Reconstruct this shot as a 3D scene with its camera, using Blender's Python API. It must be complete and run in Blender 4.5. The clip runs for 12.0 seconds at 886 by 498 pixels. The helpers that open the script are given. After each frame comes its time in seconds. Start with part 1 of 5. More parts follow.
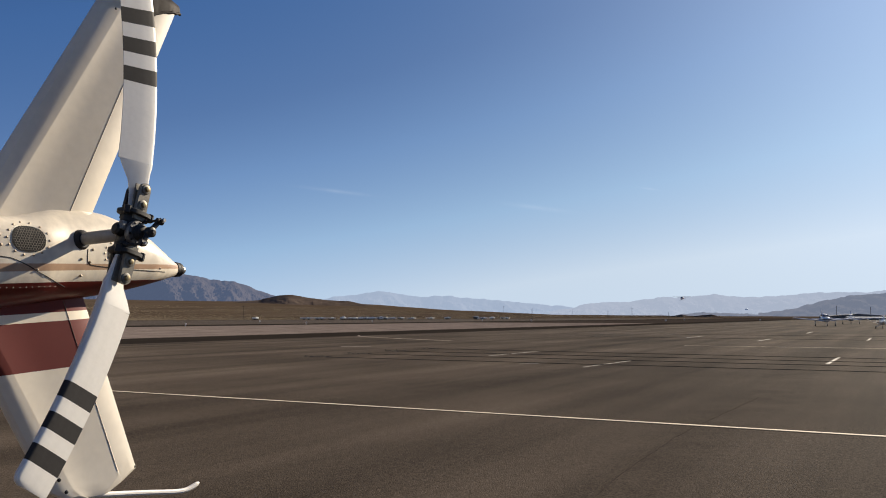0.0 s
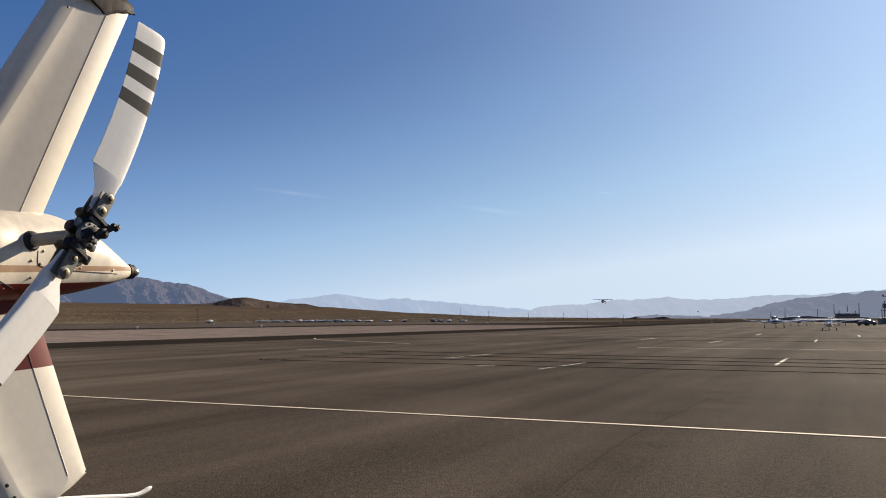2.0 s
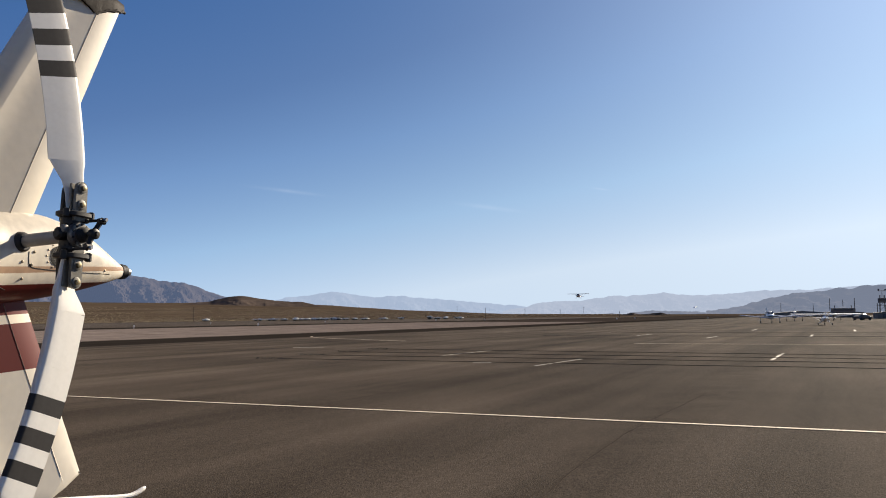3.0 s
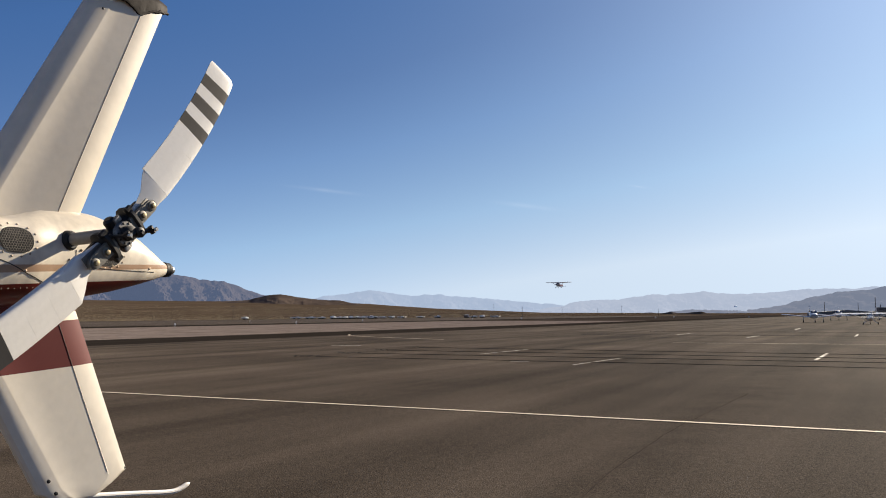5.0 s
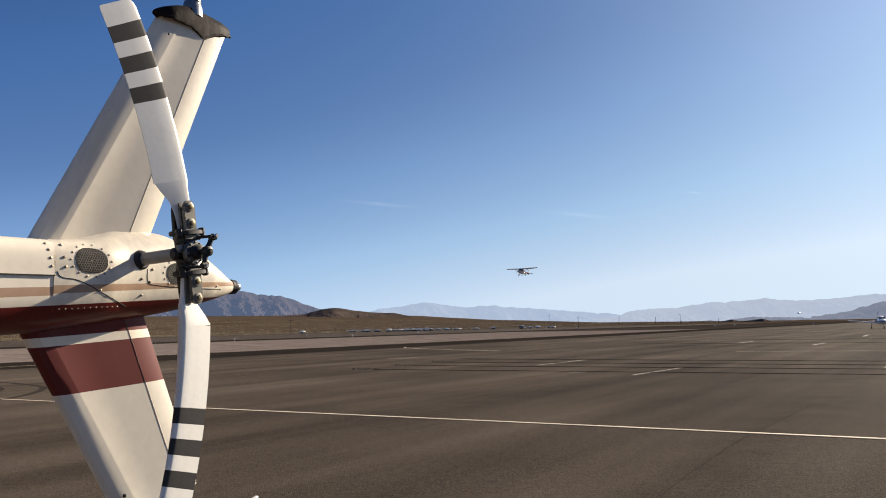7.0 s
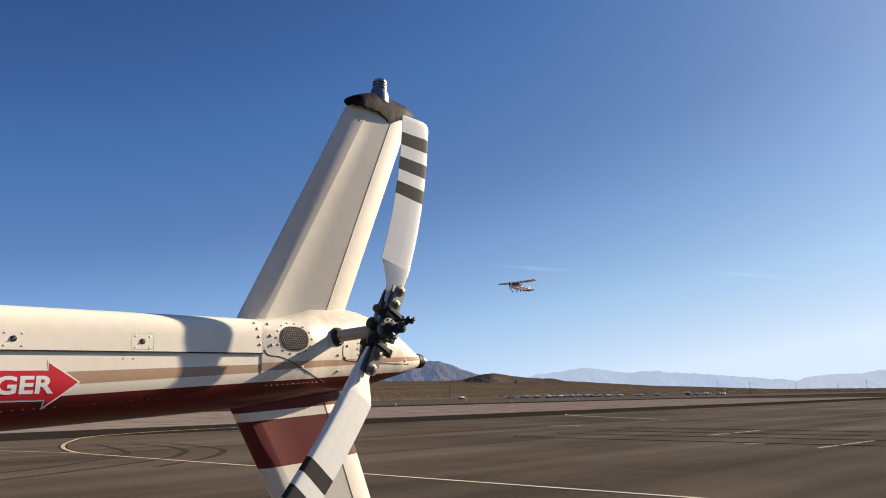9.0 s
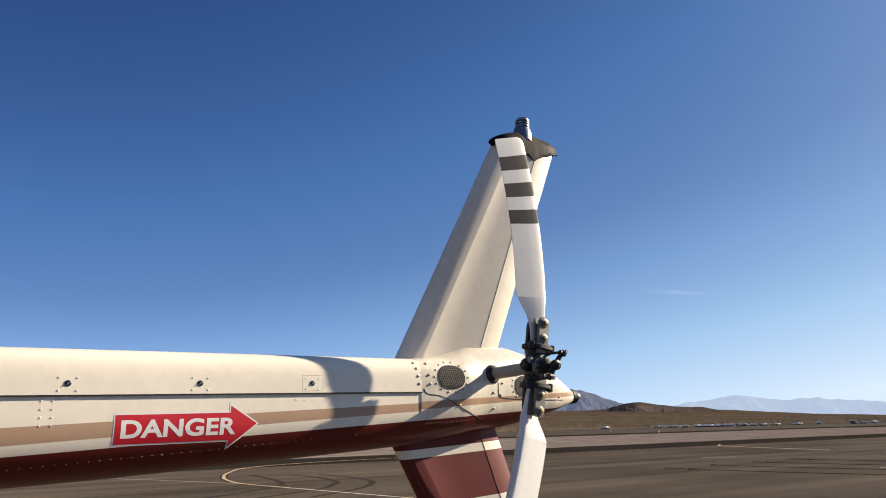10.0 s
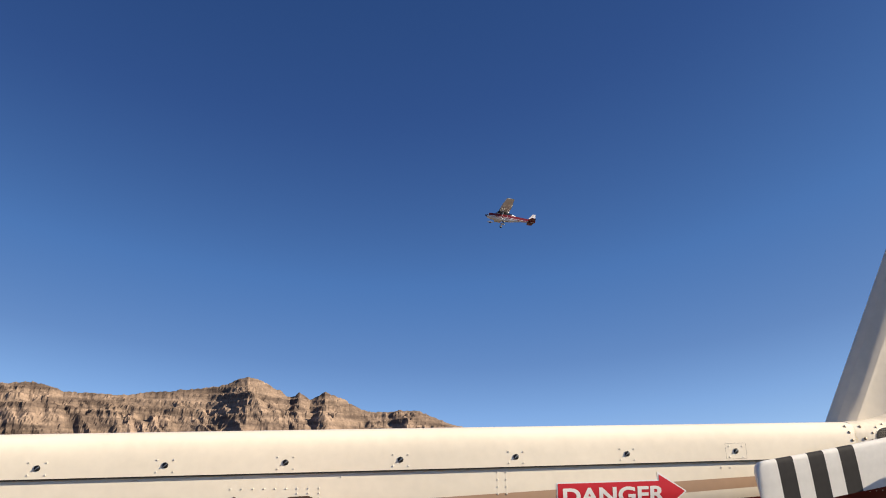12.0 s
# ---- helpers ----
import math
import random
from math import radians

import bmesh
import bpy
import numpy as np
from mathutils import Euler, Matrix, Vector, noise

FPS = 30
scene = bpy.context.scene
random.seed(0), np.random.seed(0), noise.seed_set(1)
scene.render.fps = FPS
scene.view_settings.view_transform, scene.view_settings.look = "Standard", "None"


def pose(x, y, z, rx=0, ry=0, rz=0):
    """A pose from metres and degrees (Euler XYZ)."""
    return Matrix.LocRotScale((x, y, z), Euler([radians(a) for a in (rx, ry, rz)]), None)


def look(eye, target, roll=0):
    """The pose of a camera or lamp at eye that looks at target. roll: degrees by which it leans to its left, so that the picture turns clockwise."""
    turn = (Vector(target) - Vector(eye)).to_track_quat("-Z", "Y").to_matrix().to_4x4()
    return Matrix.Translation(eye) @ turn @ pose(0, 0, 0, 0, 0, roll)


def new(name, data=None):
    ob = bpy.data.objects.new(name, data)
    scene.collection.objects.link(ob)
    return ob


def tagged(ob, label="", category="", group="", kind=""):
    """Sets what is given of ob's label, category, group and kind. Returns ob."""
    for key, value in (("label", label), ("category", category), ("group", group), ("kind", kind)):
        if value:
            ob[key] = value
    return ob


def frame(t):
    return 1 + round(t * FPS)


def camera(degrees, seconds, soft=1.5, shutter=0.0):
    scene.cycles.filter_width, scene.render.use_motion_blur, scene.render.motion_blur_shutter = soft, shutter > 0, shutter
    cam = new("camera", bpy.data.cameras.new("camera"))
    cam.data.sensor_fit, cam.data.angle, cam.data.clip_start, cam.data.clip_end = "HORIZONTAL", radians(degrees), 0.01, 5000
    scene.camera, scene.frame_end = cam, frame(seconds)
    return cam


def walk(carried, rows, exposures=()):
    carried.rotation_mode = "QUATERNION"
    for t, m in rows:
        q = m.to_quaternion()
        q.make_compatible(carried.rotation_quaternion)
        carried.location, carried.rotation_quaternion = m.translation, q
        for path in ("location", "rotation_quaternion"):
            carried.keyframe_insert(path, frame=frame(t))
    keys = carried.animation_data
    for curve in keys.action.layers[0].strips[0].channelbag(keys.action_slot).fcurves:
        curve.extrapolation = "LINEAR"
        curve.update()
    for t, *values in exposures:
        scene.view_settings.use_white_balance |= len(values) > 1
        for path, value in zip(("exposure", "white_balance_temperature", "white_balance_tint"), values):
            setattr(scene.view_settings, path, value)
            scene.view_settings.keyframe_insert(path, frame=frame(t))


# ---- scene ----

# camera and its walk: a person who stands, pans and tilts after the aeroplane
cam = camera(56.6, 12.0, 1.0)
PATH = [
    (0.0, pose(-0.000, -0.000, 1.576, 94.675, -0.019, -0.000)),
    (0.5, pose(0.001, 0.004, 1.574, 95.208, 0.226, -1.440)),
    (1.0, pose(0.004, 0.005, 1.569, 95.116, 0.412, -2.721)),
    (1.5, pose(0.001, -0.020, 1.577, 94.851, 0.307, -3.032)),
    (2.0, pose(0.004, -0.025, 1.574, 94.855, 0.060, -2.983)),
    (2.5, pose(0.009, -0.020, 1.574, 94.861, 0.055, -3.070)),
    (3.0, pose(0.016, -0.021, 1.578, 94.662, 0.427, -3.216)),
    (5.0, pose(0.002, -0.007, 1.576, 94.581, 0.326, -0.674)),
    (5.5, pose(-0.004, -0.009, 1.577, 94.340, 0.316, -0.195)),
    (6.0, pose(-0.003, -0.023, 1.574, 94.485, 0.646, 0.514)),
    (6.5, pose(-0.012, -0.010, 1.576, 94.849, 0.987, 1.741)),
    (8.5, pose(-0.100, -0.010, 1.611, 98.594, 0.847, 10.145)),
    (9.0, pose(-0.134, -0.022, 1.619, 100.109, 0.851, 14.034)),
    (9.5, pose(-0.159, -0.059, 1.625, 101.406, 1.216, 18.128)),
    (10.0, pose(-0.169, -0.080, 1.643, 102.316, 1.164, 23.714)),
    (10.5, pose(-0.105, -0.088, 1.643, 103.349, 0.561, 30.580)),
    (11.0, pose(-0.036, -0.093, 1.629, 104.470, 0.125, 37.870)),
    (11.2, pose(-0.013, -0.104, 1.628, 104.866, 0.083, 41.139)),
    (11.5, pose(0.004, -0.130, 1.623, 105.331, 0.215, 46.051)),
    (12.0, pose(0.013, -0.214, 1.654, 106.959, 0.851, 53.404)),
]
# the phone opens up a little as it turns from the bright sky
walk(cam, PATH, [(0.0, 0.72), (0.5, 0.72), (1.5, 0.84), (3.0, 0.84), (6.5, 0.88), (9.0, 1.01), (12.0, 1.11)])

# ---- world, sun, exposure ----
SUN_AZ, SUN_EL = 41.8, 24.4          # degrees right of the y axis, above the horizon
world = bpy.data.worlds.new("world")
scene.world = world
world.use_nodes = True
wn, wl = world.node_tree.nodes, world.node_tree.links
sky = wn.new("ShaderNodeTexSky")
sky.sky_type, sky.sun_disc = "NISHITA", False
sky.sun_elevation, sky.sun_rotation = radians(SUN_EL), radians(SUN_AZ)
sky.altitude, sky.air_density, sky.dust_density, sky.ozone_density = 900, 1.0, 0.12, 3.2
deep = wn.new("ShaderNodeGamma")                 # dry desert air: a deep blue sky
deep.inputs[1].default_value = 1.6
scale_in = wn.new("ShaderNodeVectorMath"); scale_in.operation = "SCALE"; scale_in.inputs["Scale"].default_value = 0.11
wl.new(sky.outputs[0], scale_in.inputs[0]); wl.new(scale_in.outputs[0], deep.inputs[0]); tint = wn.new("ShaderNodeVectorMath"); tint.operation = "MULTIPLY"; tint.inputs[1].default_value = (1.09, 0.955, 1.06)
rich = wn.new("ShaderNodeHueSaturation"); rich.inputs["Saturation"].default_value = 0.96
wl.new(deep.outputs[0], rich.inputs["Color"]); wl.new(rich.outputs[0], tint.inputs[0]); 
# how bright each part of that sky is gives its colour: deep blue overhead, pale haze at the horizon
grey = wn.new("ShaderNodeRGBToBW"); wl.new(tint.outputs[0], grey.inputs[0])
air = wn.new("ShaderNodeValToRGB")
STEPS = ((0.0, (0.005, 0.016, 0.058)), (0.04, (0.0122, 0.0350, 0.111)), (0.06, (0.0168, 0.0447, 0.139)), (0.12, (0.0385, 0.096, 0.239)), (0.20, (0.068, 0.133, 0.280)), (0.29, (0.115, 0.204, 0.370)), (0.50, (0.222, 0.337, 0.487)), (0.90, (0.405, 0.480, 0.565)))
while len(air.color_ramp.elements) < len(STEPS):
    air.color_ramp.elements.new(0.5)
for e, (at, c) in zip(air.color_ramp.elements, STEPS):
    e.position, e.color = at, (*c, 1)
wl.new(grey.outputs[0], air.inputs[0])
# three thin high wisps of cloud
geo = wn.new("ShaderNodeTexCoord")
streak = wn.new("ShaderNodeTexNoise"); streak.inputs["Scale"].default_value, streak.inputs["Detail"].default_value = 38, 5
wl.new(geo.outputs["Generated"], streak.inputs["Vector"])


def node(op, a, b):
    n = wn.new("ShaderNodeMath"); n.operation = op
    for k, v in enumerate((a, b)):
        if isinstance(v, (int, float)):
            n.inputs[k].default_value = v
        elif v is not None:
            wl.new(v, n.inputs[k])
    return n.outputs[0]


def dot(v):
    n = wn.new("ShaderNodeVectorMath"); n.operation = "DOT_PRODUCT"; n.inputs[1].default_value = v
    wl.new(geo.outputs["Generated"], n.inputs[0])
    return n.outputs["Value"]


veil = None
for az, el, wide, thin, lean in ((-7.3, 8.6, 1.9, 0.11, -6), (6.6, 7.5, 1.7, 0.14, -8), (14.2, 8.6, 0.6, 0.06, -10)):
    turn = Euler((radians(el), 0, radians(-az))).to_matrix() @ Euler((0, radians(-lean), 0)).to_matrix()
    across, up = turn @ Vector((1, 0, 0)), turn @ Vector((0, 0, 1))
    r2 = node("ADD", node("POWER", node("DIVIDE", dot(across), math.sin(radians(wide))), 2), node("POWER", node("DIVIDE", dot(up), math.sin(radians(thin))), 2))
    front = node("GREATER_THAN", dot(turn @ Vector((0, 1, 0))), 0)
    puff = node("MULTIPLY", node("POWER", 2.718, node("MULTIPLY", r2, -1.0)), front)
    veil = puff if veil is None else node("ADD", veil, puff)
veil = node("MULTIPLY", veil, node("MULTIPLY", streak.outputs[0], 0.12))
cloud = wn.new("ShaderNodeMix"); cloud.data_type = "RGBA"; cloud.inputs["B"].default_value = (0.75, 0.75, 0.78, 1)
wl.new(veil, cloud.inputs["Factor"]); wl.new(air.outputs[0], cloud.inputs["A"])
# bright dusty air round the sun
sun_dir = Vector((math.sin(radians(SUN_AZ)) * math.cos(radians(SUN_EL)), math.cos(radians(SUN_AZ)) * math.cos(radians(SUN_EL)), math.sin(radians(SUN_EL))))
glow = node("MULTIPLY", node("POWER", 2.718, node("DIVIDE", node("SUBTRACT", dot(sun_dir), 1.0), 0.084)), 0.235)
round_sun = wn.new("ShaderNodeVectorMath"); round_sun.operation = "MULTIPLY_ADD"; round_sun.inputs[1].default_value = (0.88, 0.97, 1.13)
wl.new(glow, round_sun.inputs[0]); wl.new(cloud.outputs["Result"], round_sun.inputs[2])
# clear blue air low in the sky, away from the sun
away = node("SUBTRACT", 0.5, node("MULTIPLY", dot(Vector((math.sin(radians(SUN_AZ)), math.cos(radians(SUN_AZ)), 0))), 0.5))
low = node("MULTIPLY", node("MULTIPLY", node("POWER", 2.718, node("DIVIDE", node("MAXIMUM", dot((0, 0, 1)), 0.0), -0.13)), away), 0.19)
low_air = wn.new("ShaderNodeVectorMath"); low_air.operation = "MULTIPLY_ADD"; low_air.inputs[1].default_value = (0.17, 0.46, 1.0)
wl.new(low, low_air.inputs[0]); wl.new(round_sun.outputs[0], low_air.inputs[2]); wl.new(low_air.outputs[0], wn["Background"].inputs[0])
wn["Background"].inputs[1].default_value = 0.84
sun_lamp = bpy.data.lights.new("sun", "SUN")
sun_lamp.energy, sun_lamp.angle, sun_lamp.color = 5.0, radians(0.53), (1.0, 0.86, 0.68)
sun = new("sun", sun_lamp)
sun.matrix_world = look(sun_dir * 60, (0, 0, 0))


# ---- materials ----
def mat(name, color, rough=0.5, metal=0.0, spread=0.12, scale=3.0, fine=60.0, bump=0.0, bump_scale=80.0, spec=0.5, coat=0.0, loose=0.0):
    """Paint, metal or earth with stains at two scales and a fine relief; coordinates in metres."""
    m = bpy.data.materials.new(name)
    m.use_nodes = True
    n, l = m.node_tree.nodes, m.node_tree.links
    b = n["Principled BSDF"]
    co = n.new("ShaderNodeTexCoord")
    big = n.new("ShaderNodeTexNoise"); big.inputs["Scale"].default_value = scale; big.inputs["Detail"].default_value = 5
    small = n.new("ShaderNodeTexNoise"); small.inputs["Scale"].default_value = fine; small.inputs["Detail"].default_value = 3
    l.new(co.outputs["Object"], big.inputs["Vector"]); l.new(co.outputs["Object"], small.inputs["Vector"])
    add = n.new("ShaderNodeMath"); add.operation = "MULTIPLY_ADD"; add.inputs[1].default_value = 0.6
    l.new(big.outputs[0], add.inputs[0])
    half = n.new("ShaderNodeMath"); half.operation = "MULTIPLY"; half.inputs[1].default_value = 0.4
    l.new(small.outputs[0], half.inputs[0]); l.new(half.outputs[0], add.inputs[2])
    ramp = n.new("ShaderNodeMapRange")
    ramp.inputs[1].default_value, ramp.inputs[2].default_value = 0.3, 0.7
    ramp.inputs[3].default_value, ramp.inputs[4].default_value = 1 - spread, 1 + spread
    l.new(add.outputs[0], ramp.inputs[0])
    mul = n.new("ShaderNodeVectorMath"); mul.operation = "SCALE"
    mul.inputs[0].default_value = color
    l.new(ramp.outputs[0], mul.inputs["Scale"])
    l.new(mul.outputs[0], b.inputs["Base Color"])
    rr = n.new("ShaderNodeMapRange")
    rr.inputs[3].default_value, rr.inputs[4].default_value = max(rough - 0.1, 0.02), min(rough + 0.12, 1)
    l.new(big.outputs[0], rr.inputs[0]); l.new(rr.outputs[0], b.inputs["Roughness"])
    b.inputs["Metallic"].default_value = metal
    b.inputs["Specular IOR Level"].default_value = spec
    b.inputs["Coat Weight"].default_value = coat
    b.inputs["Diffuse Roughness"].default_value = loose
    if bump:
        bt = n.new("ShaderNodeTexNoise"); bt.inputs["Scale"].default_value = bump_scale; bt.inputs["Detail"].default_value = 4
        l.new(co.outputs["Object"], bt.inputs["Vector"])
        bn = n.new("ShaderNodeBump"); bn.inputs["Strength"].default_value = 1; bn.inputs["Distance"].default_value = bump
        l.new(bt.outputs[0], bn.inputs["Height"]); l.new(bn.outputs[0], b.inputs["Normal"])
    return m


def color_socket(m):
    return m.node_tree.nodes["Principled BSDF"].inputs["Base Color"]


CREAM, TAN, MAROON = (0.85, 0.772, 0.625), (0.46, 0.305, 0.20), (0.130, 0.0140, 0.0100)


def band_paint(name, base, bands, rough=0.32):
    """Base paint, then each band (color, z0, slope): the paint below the line z0 + slope * x, in the helicopter's space."""
    m = mat(name, base, rough, spread=0.07, scale=2.2, fine=35, bump=0.0004, bump_scale=9, coat=0.05, spec=0.35)
    n, l = m.node_tree.nodes, m.node_tree.links
    sock = color_socket(m)
    col = sock.links[0].from_socket
    vary = [k for k in n if k.bl_idname == "ShaderNodeMapRange"][0].outputs[0]
    co = n.new("ShaderNodeTexCoord"); sep = n.new("ShaderNodeSeparateXYZ"); l.new(co.outputs["Object"], sep.inputs[0])
    for color, z0, slope in bands:
        line = n.new("ShaderNodeMath"); line.operation = "MULTIPLY_ADD"
        l.new(sep.outputs[0], line.inputs[0]); line.inputs[1].default_value, line.inputs[2].default_value = slope, z0
        less = n.new("ShaderNodeMath"); less.operation = "LESS_THAN"
        l.new(sep.outputs[2], less.inputs[0]); l.new(line.outputs[0], less.inputs[1])
        sc = n.new("ShaderNodeVectorMath"); sc.operation = "SCALE"; sc.inputs[0].default_value = color; l.new(vary, sc.inputs["Scale"])
        mix = n.new("ShaderNodeMix"); mix.data_type = "RGBA"
        l.new(less.outputs[0], mix.inputs["Factor"]); l.new(col, mix.inputs["A"]); l.new(sc.outputs[0], mix.inputs["B"])
        col = mix.outputs["Result"]
    l.new(col, sock)
    return m


M_BOOM = band_paint("boom paint", CREAM, [(TAN, 1.745, 0.0495), (CREAM, 1.724, 0.063), (MAROON, 1.692, 0.0590)])
M_COWL = band_paint("grimy cowl paint", (0.75, 0.68, 0.555), [(TAN, 1.7510, 0.054), (CREAM, 1.730, 0.066), (MAROON, 1.692, 0.0590)])
cg = [k for k in M_COWL.node_tree.nodes if k.bl_idname == "ShaderNodeMapRange"][0]
cg.inputs[3].default_value, cg.inputs[4].default_value = 0.74, 1.16
M_FIN = band_paint("fin paint", (0.70, 0.63, 0.51), [], 0.48)
fg = [k for k in M_FIN.node_tree.nodes if k.bl_idname == "ShaderNodeMapRange"][0]
fg.inputs[3].default_value, fg.inputs[4].default_value = 0.91, 1.07
M_FIN_LOW = band_paint("lower fin paint", MAROON, [(CREAM, 1.592, 0.062), (MAROON, 1.562, 0.062), ((0.76, 0.70, 0.585), 1.402, 0.066)], 0.55)
M_BLADE = mat("blade paint", (0.80, 0.78, 0.72), 0.42, spread=0.08, scale=4, fine=50)
M_BAND = mat("blade band", (0.040, 0.038, 0.037), 0.6, spread=0.2, scale=9, spec=0.12)
M_SEAM = mat("grimy seam", (0.12, 0.09, 0.065), 0.8, spread=0.4, scale=20)
M_BLACK = mat("black rubber", (0.012, 0.012, 0.012), 0.6)
M_DARK = mat("gap", (0.01, 0.009, 0.008), 0.9)
M_GREASE = mat("greasy dark steel", (0.020, 0.019, 0.018), 0.5, 0.4, 0.5, 22, 120, 0.0015, 70)
M_STEEL = mat("worn steel", (0.36, 0.35, 0.33), 0.35, 0.9, 0.3, 20, 150)
M_GREY = mat("grey shaft paint", (0.25, 0.245, 0.23), 0.45, 0.2, 0.2, 9)
M_GRIP = mat("olive grey grip", (0.15, 0.14, 0.115), 0.5, 0.2, 0.4, 18, 120)
M_WORN = mat("oily worn steel", (0.16, 0.155, 0.145), 0.45, 0.5, 0.6, 40, 160)
M_BOLT = mat("cadmium bolt", (0.30, 0.24, 0.14), 0.42, 0.9, 0.2, 30)
M_RIVET = mat("painted rivet", (0.72, 0.66, 0.55), 0.3, 0.1, 0.2, 40)
M_SCREW = mat("dull brass screw", (0.30, 0.24, 0.17), 0.45, 0.5, 0.3, 40)
M_CAP = mat("dark brown fin cap", (0.0105, 0.0055, 0.0042), 0.7, 0.0, 0.35, 12, 60, 0.003, 22, spec=0.12)
M_STAB = mat("copper brown paint", (0.105, 0.056, 0.031), 0.38, 0.25, 0.25, 6, 80)
M_RED = mat("danger red", (0.55, 0.012, 0.025), 0.4, spread=0.08, scale=8)
M_WHITE = mat("white vinyl", (0.82, 0.80, 0.76), 0.4, spread=0.05)
M_LENS = mat("red lens", (0.10, 0.006, 0.006), 0.12, coat=0.6)
M_GLINT = mat("weathered dome metal", (0.92, 0.92, 0.90), 0.42, 1.0, 0.03)
M_MAIN = mat("main blade black", (0.010, 0.010, 0.011), 0.6, spread=0.3, spec=0.2)
M_SKID = mat("white skid tube", (0.75, 0.72, 0.66), 0.4, spread=0.1)
M_GLASS = mat("tinted window", (0.02, 0.025, 0.03), 0.08, coat=0.5)
M_AWHITE = mat("aircraft white", (0.78, 0.78, 0.77), 0.3, spread=0.05, scale=1)
M_ARED = mat("aircraft red", (0.15, 0.012, 0.02), 0.3, spread=0.1, scale=1)
M_TYRE = mat("tyre", (0.015, 0.015, 0.015), 0.85)
M_LINE = mat("worn cream line", (0.60, 0.50, 0.36), 0.8, spread=0.3, scale=1.2, fine=25)
M_YELLOW = mat("worn yellow line", (0.46, 0.34, 0.17), 0.8, spread=0.35, scale=1.5, fine=25)
M_WLINE = mat("worn white mark", (0.40, 0.36, 0.30), 0.8, spread=0.45, scale=2, fine=30)
M_SKIDMARK = mat("tyre rubber on asphalt", (0.052, 0.044, 0.037), 0.9, spread=0.45, scale=2.5, fine=18, spec=0.0)
M_TAR = mat("tar border", (0.030, 0.025, 0.022), 0.9, spread=0.35, scale=3, fine=20, spec=0.02)
M_CABLE = mat("dark steel cable", (0.02, 0.019, 0.018), 0.7, 0.3)
M_TRAILER = mat("trailer white", (0.80, 0.78, 0.74), 0.5, spread=0.15, scale=0.5)
M_TDARK = mat("trailer dark", (0.05, 0.05, 0.055), 0.4)
M_ROOF = mat("dull roof", (0.16, 0.15, 0.14), 0.8, spread=0.2, scale=0.4)
M_POLE = mat("weathered pole", (0.10, 0.085, 0.07), 0.9)
M_BUSH = mat("dry scrub", (0.20, 0.150, 0.080), 0.9, spread=0.4, scale=0.02, fine=0.3)


def turned(m, angle, stretch):
    """Feed the first noise of m with coordinates turned by angle and stretched."""
    n, l = m.node_tree.nodes, m.node_tree.links
    noise_a = [k for k in n if k.bl_idname == "ShaderNodeTexNoise"][0]
    co = [k for k in n if k.bl_idname == "ShaderNodeTexCoord"][0]
    mp = n.new("ShaderNodeMapping"); mp.vector_type = "TEXTURE"
    mp.inputs["Rotation"].default_value = (0, 0, radians(angle)); mp.inputs["Scale"].default_value = stretch
    l.new(co.outputs["Object"], mp.inputs[0]); l.new(mp.outputs[0], noise_a.inputs["Vector"])
    return m


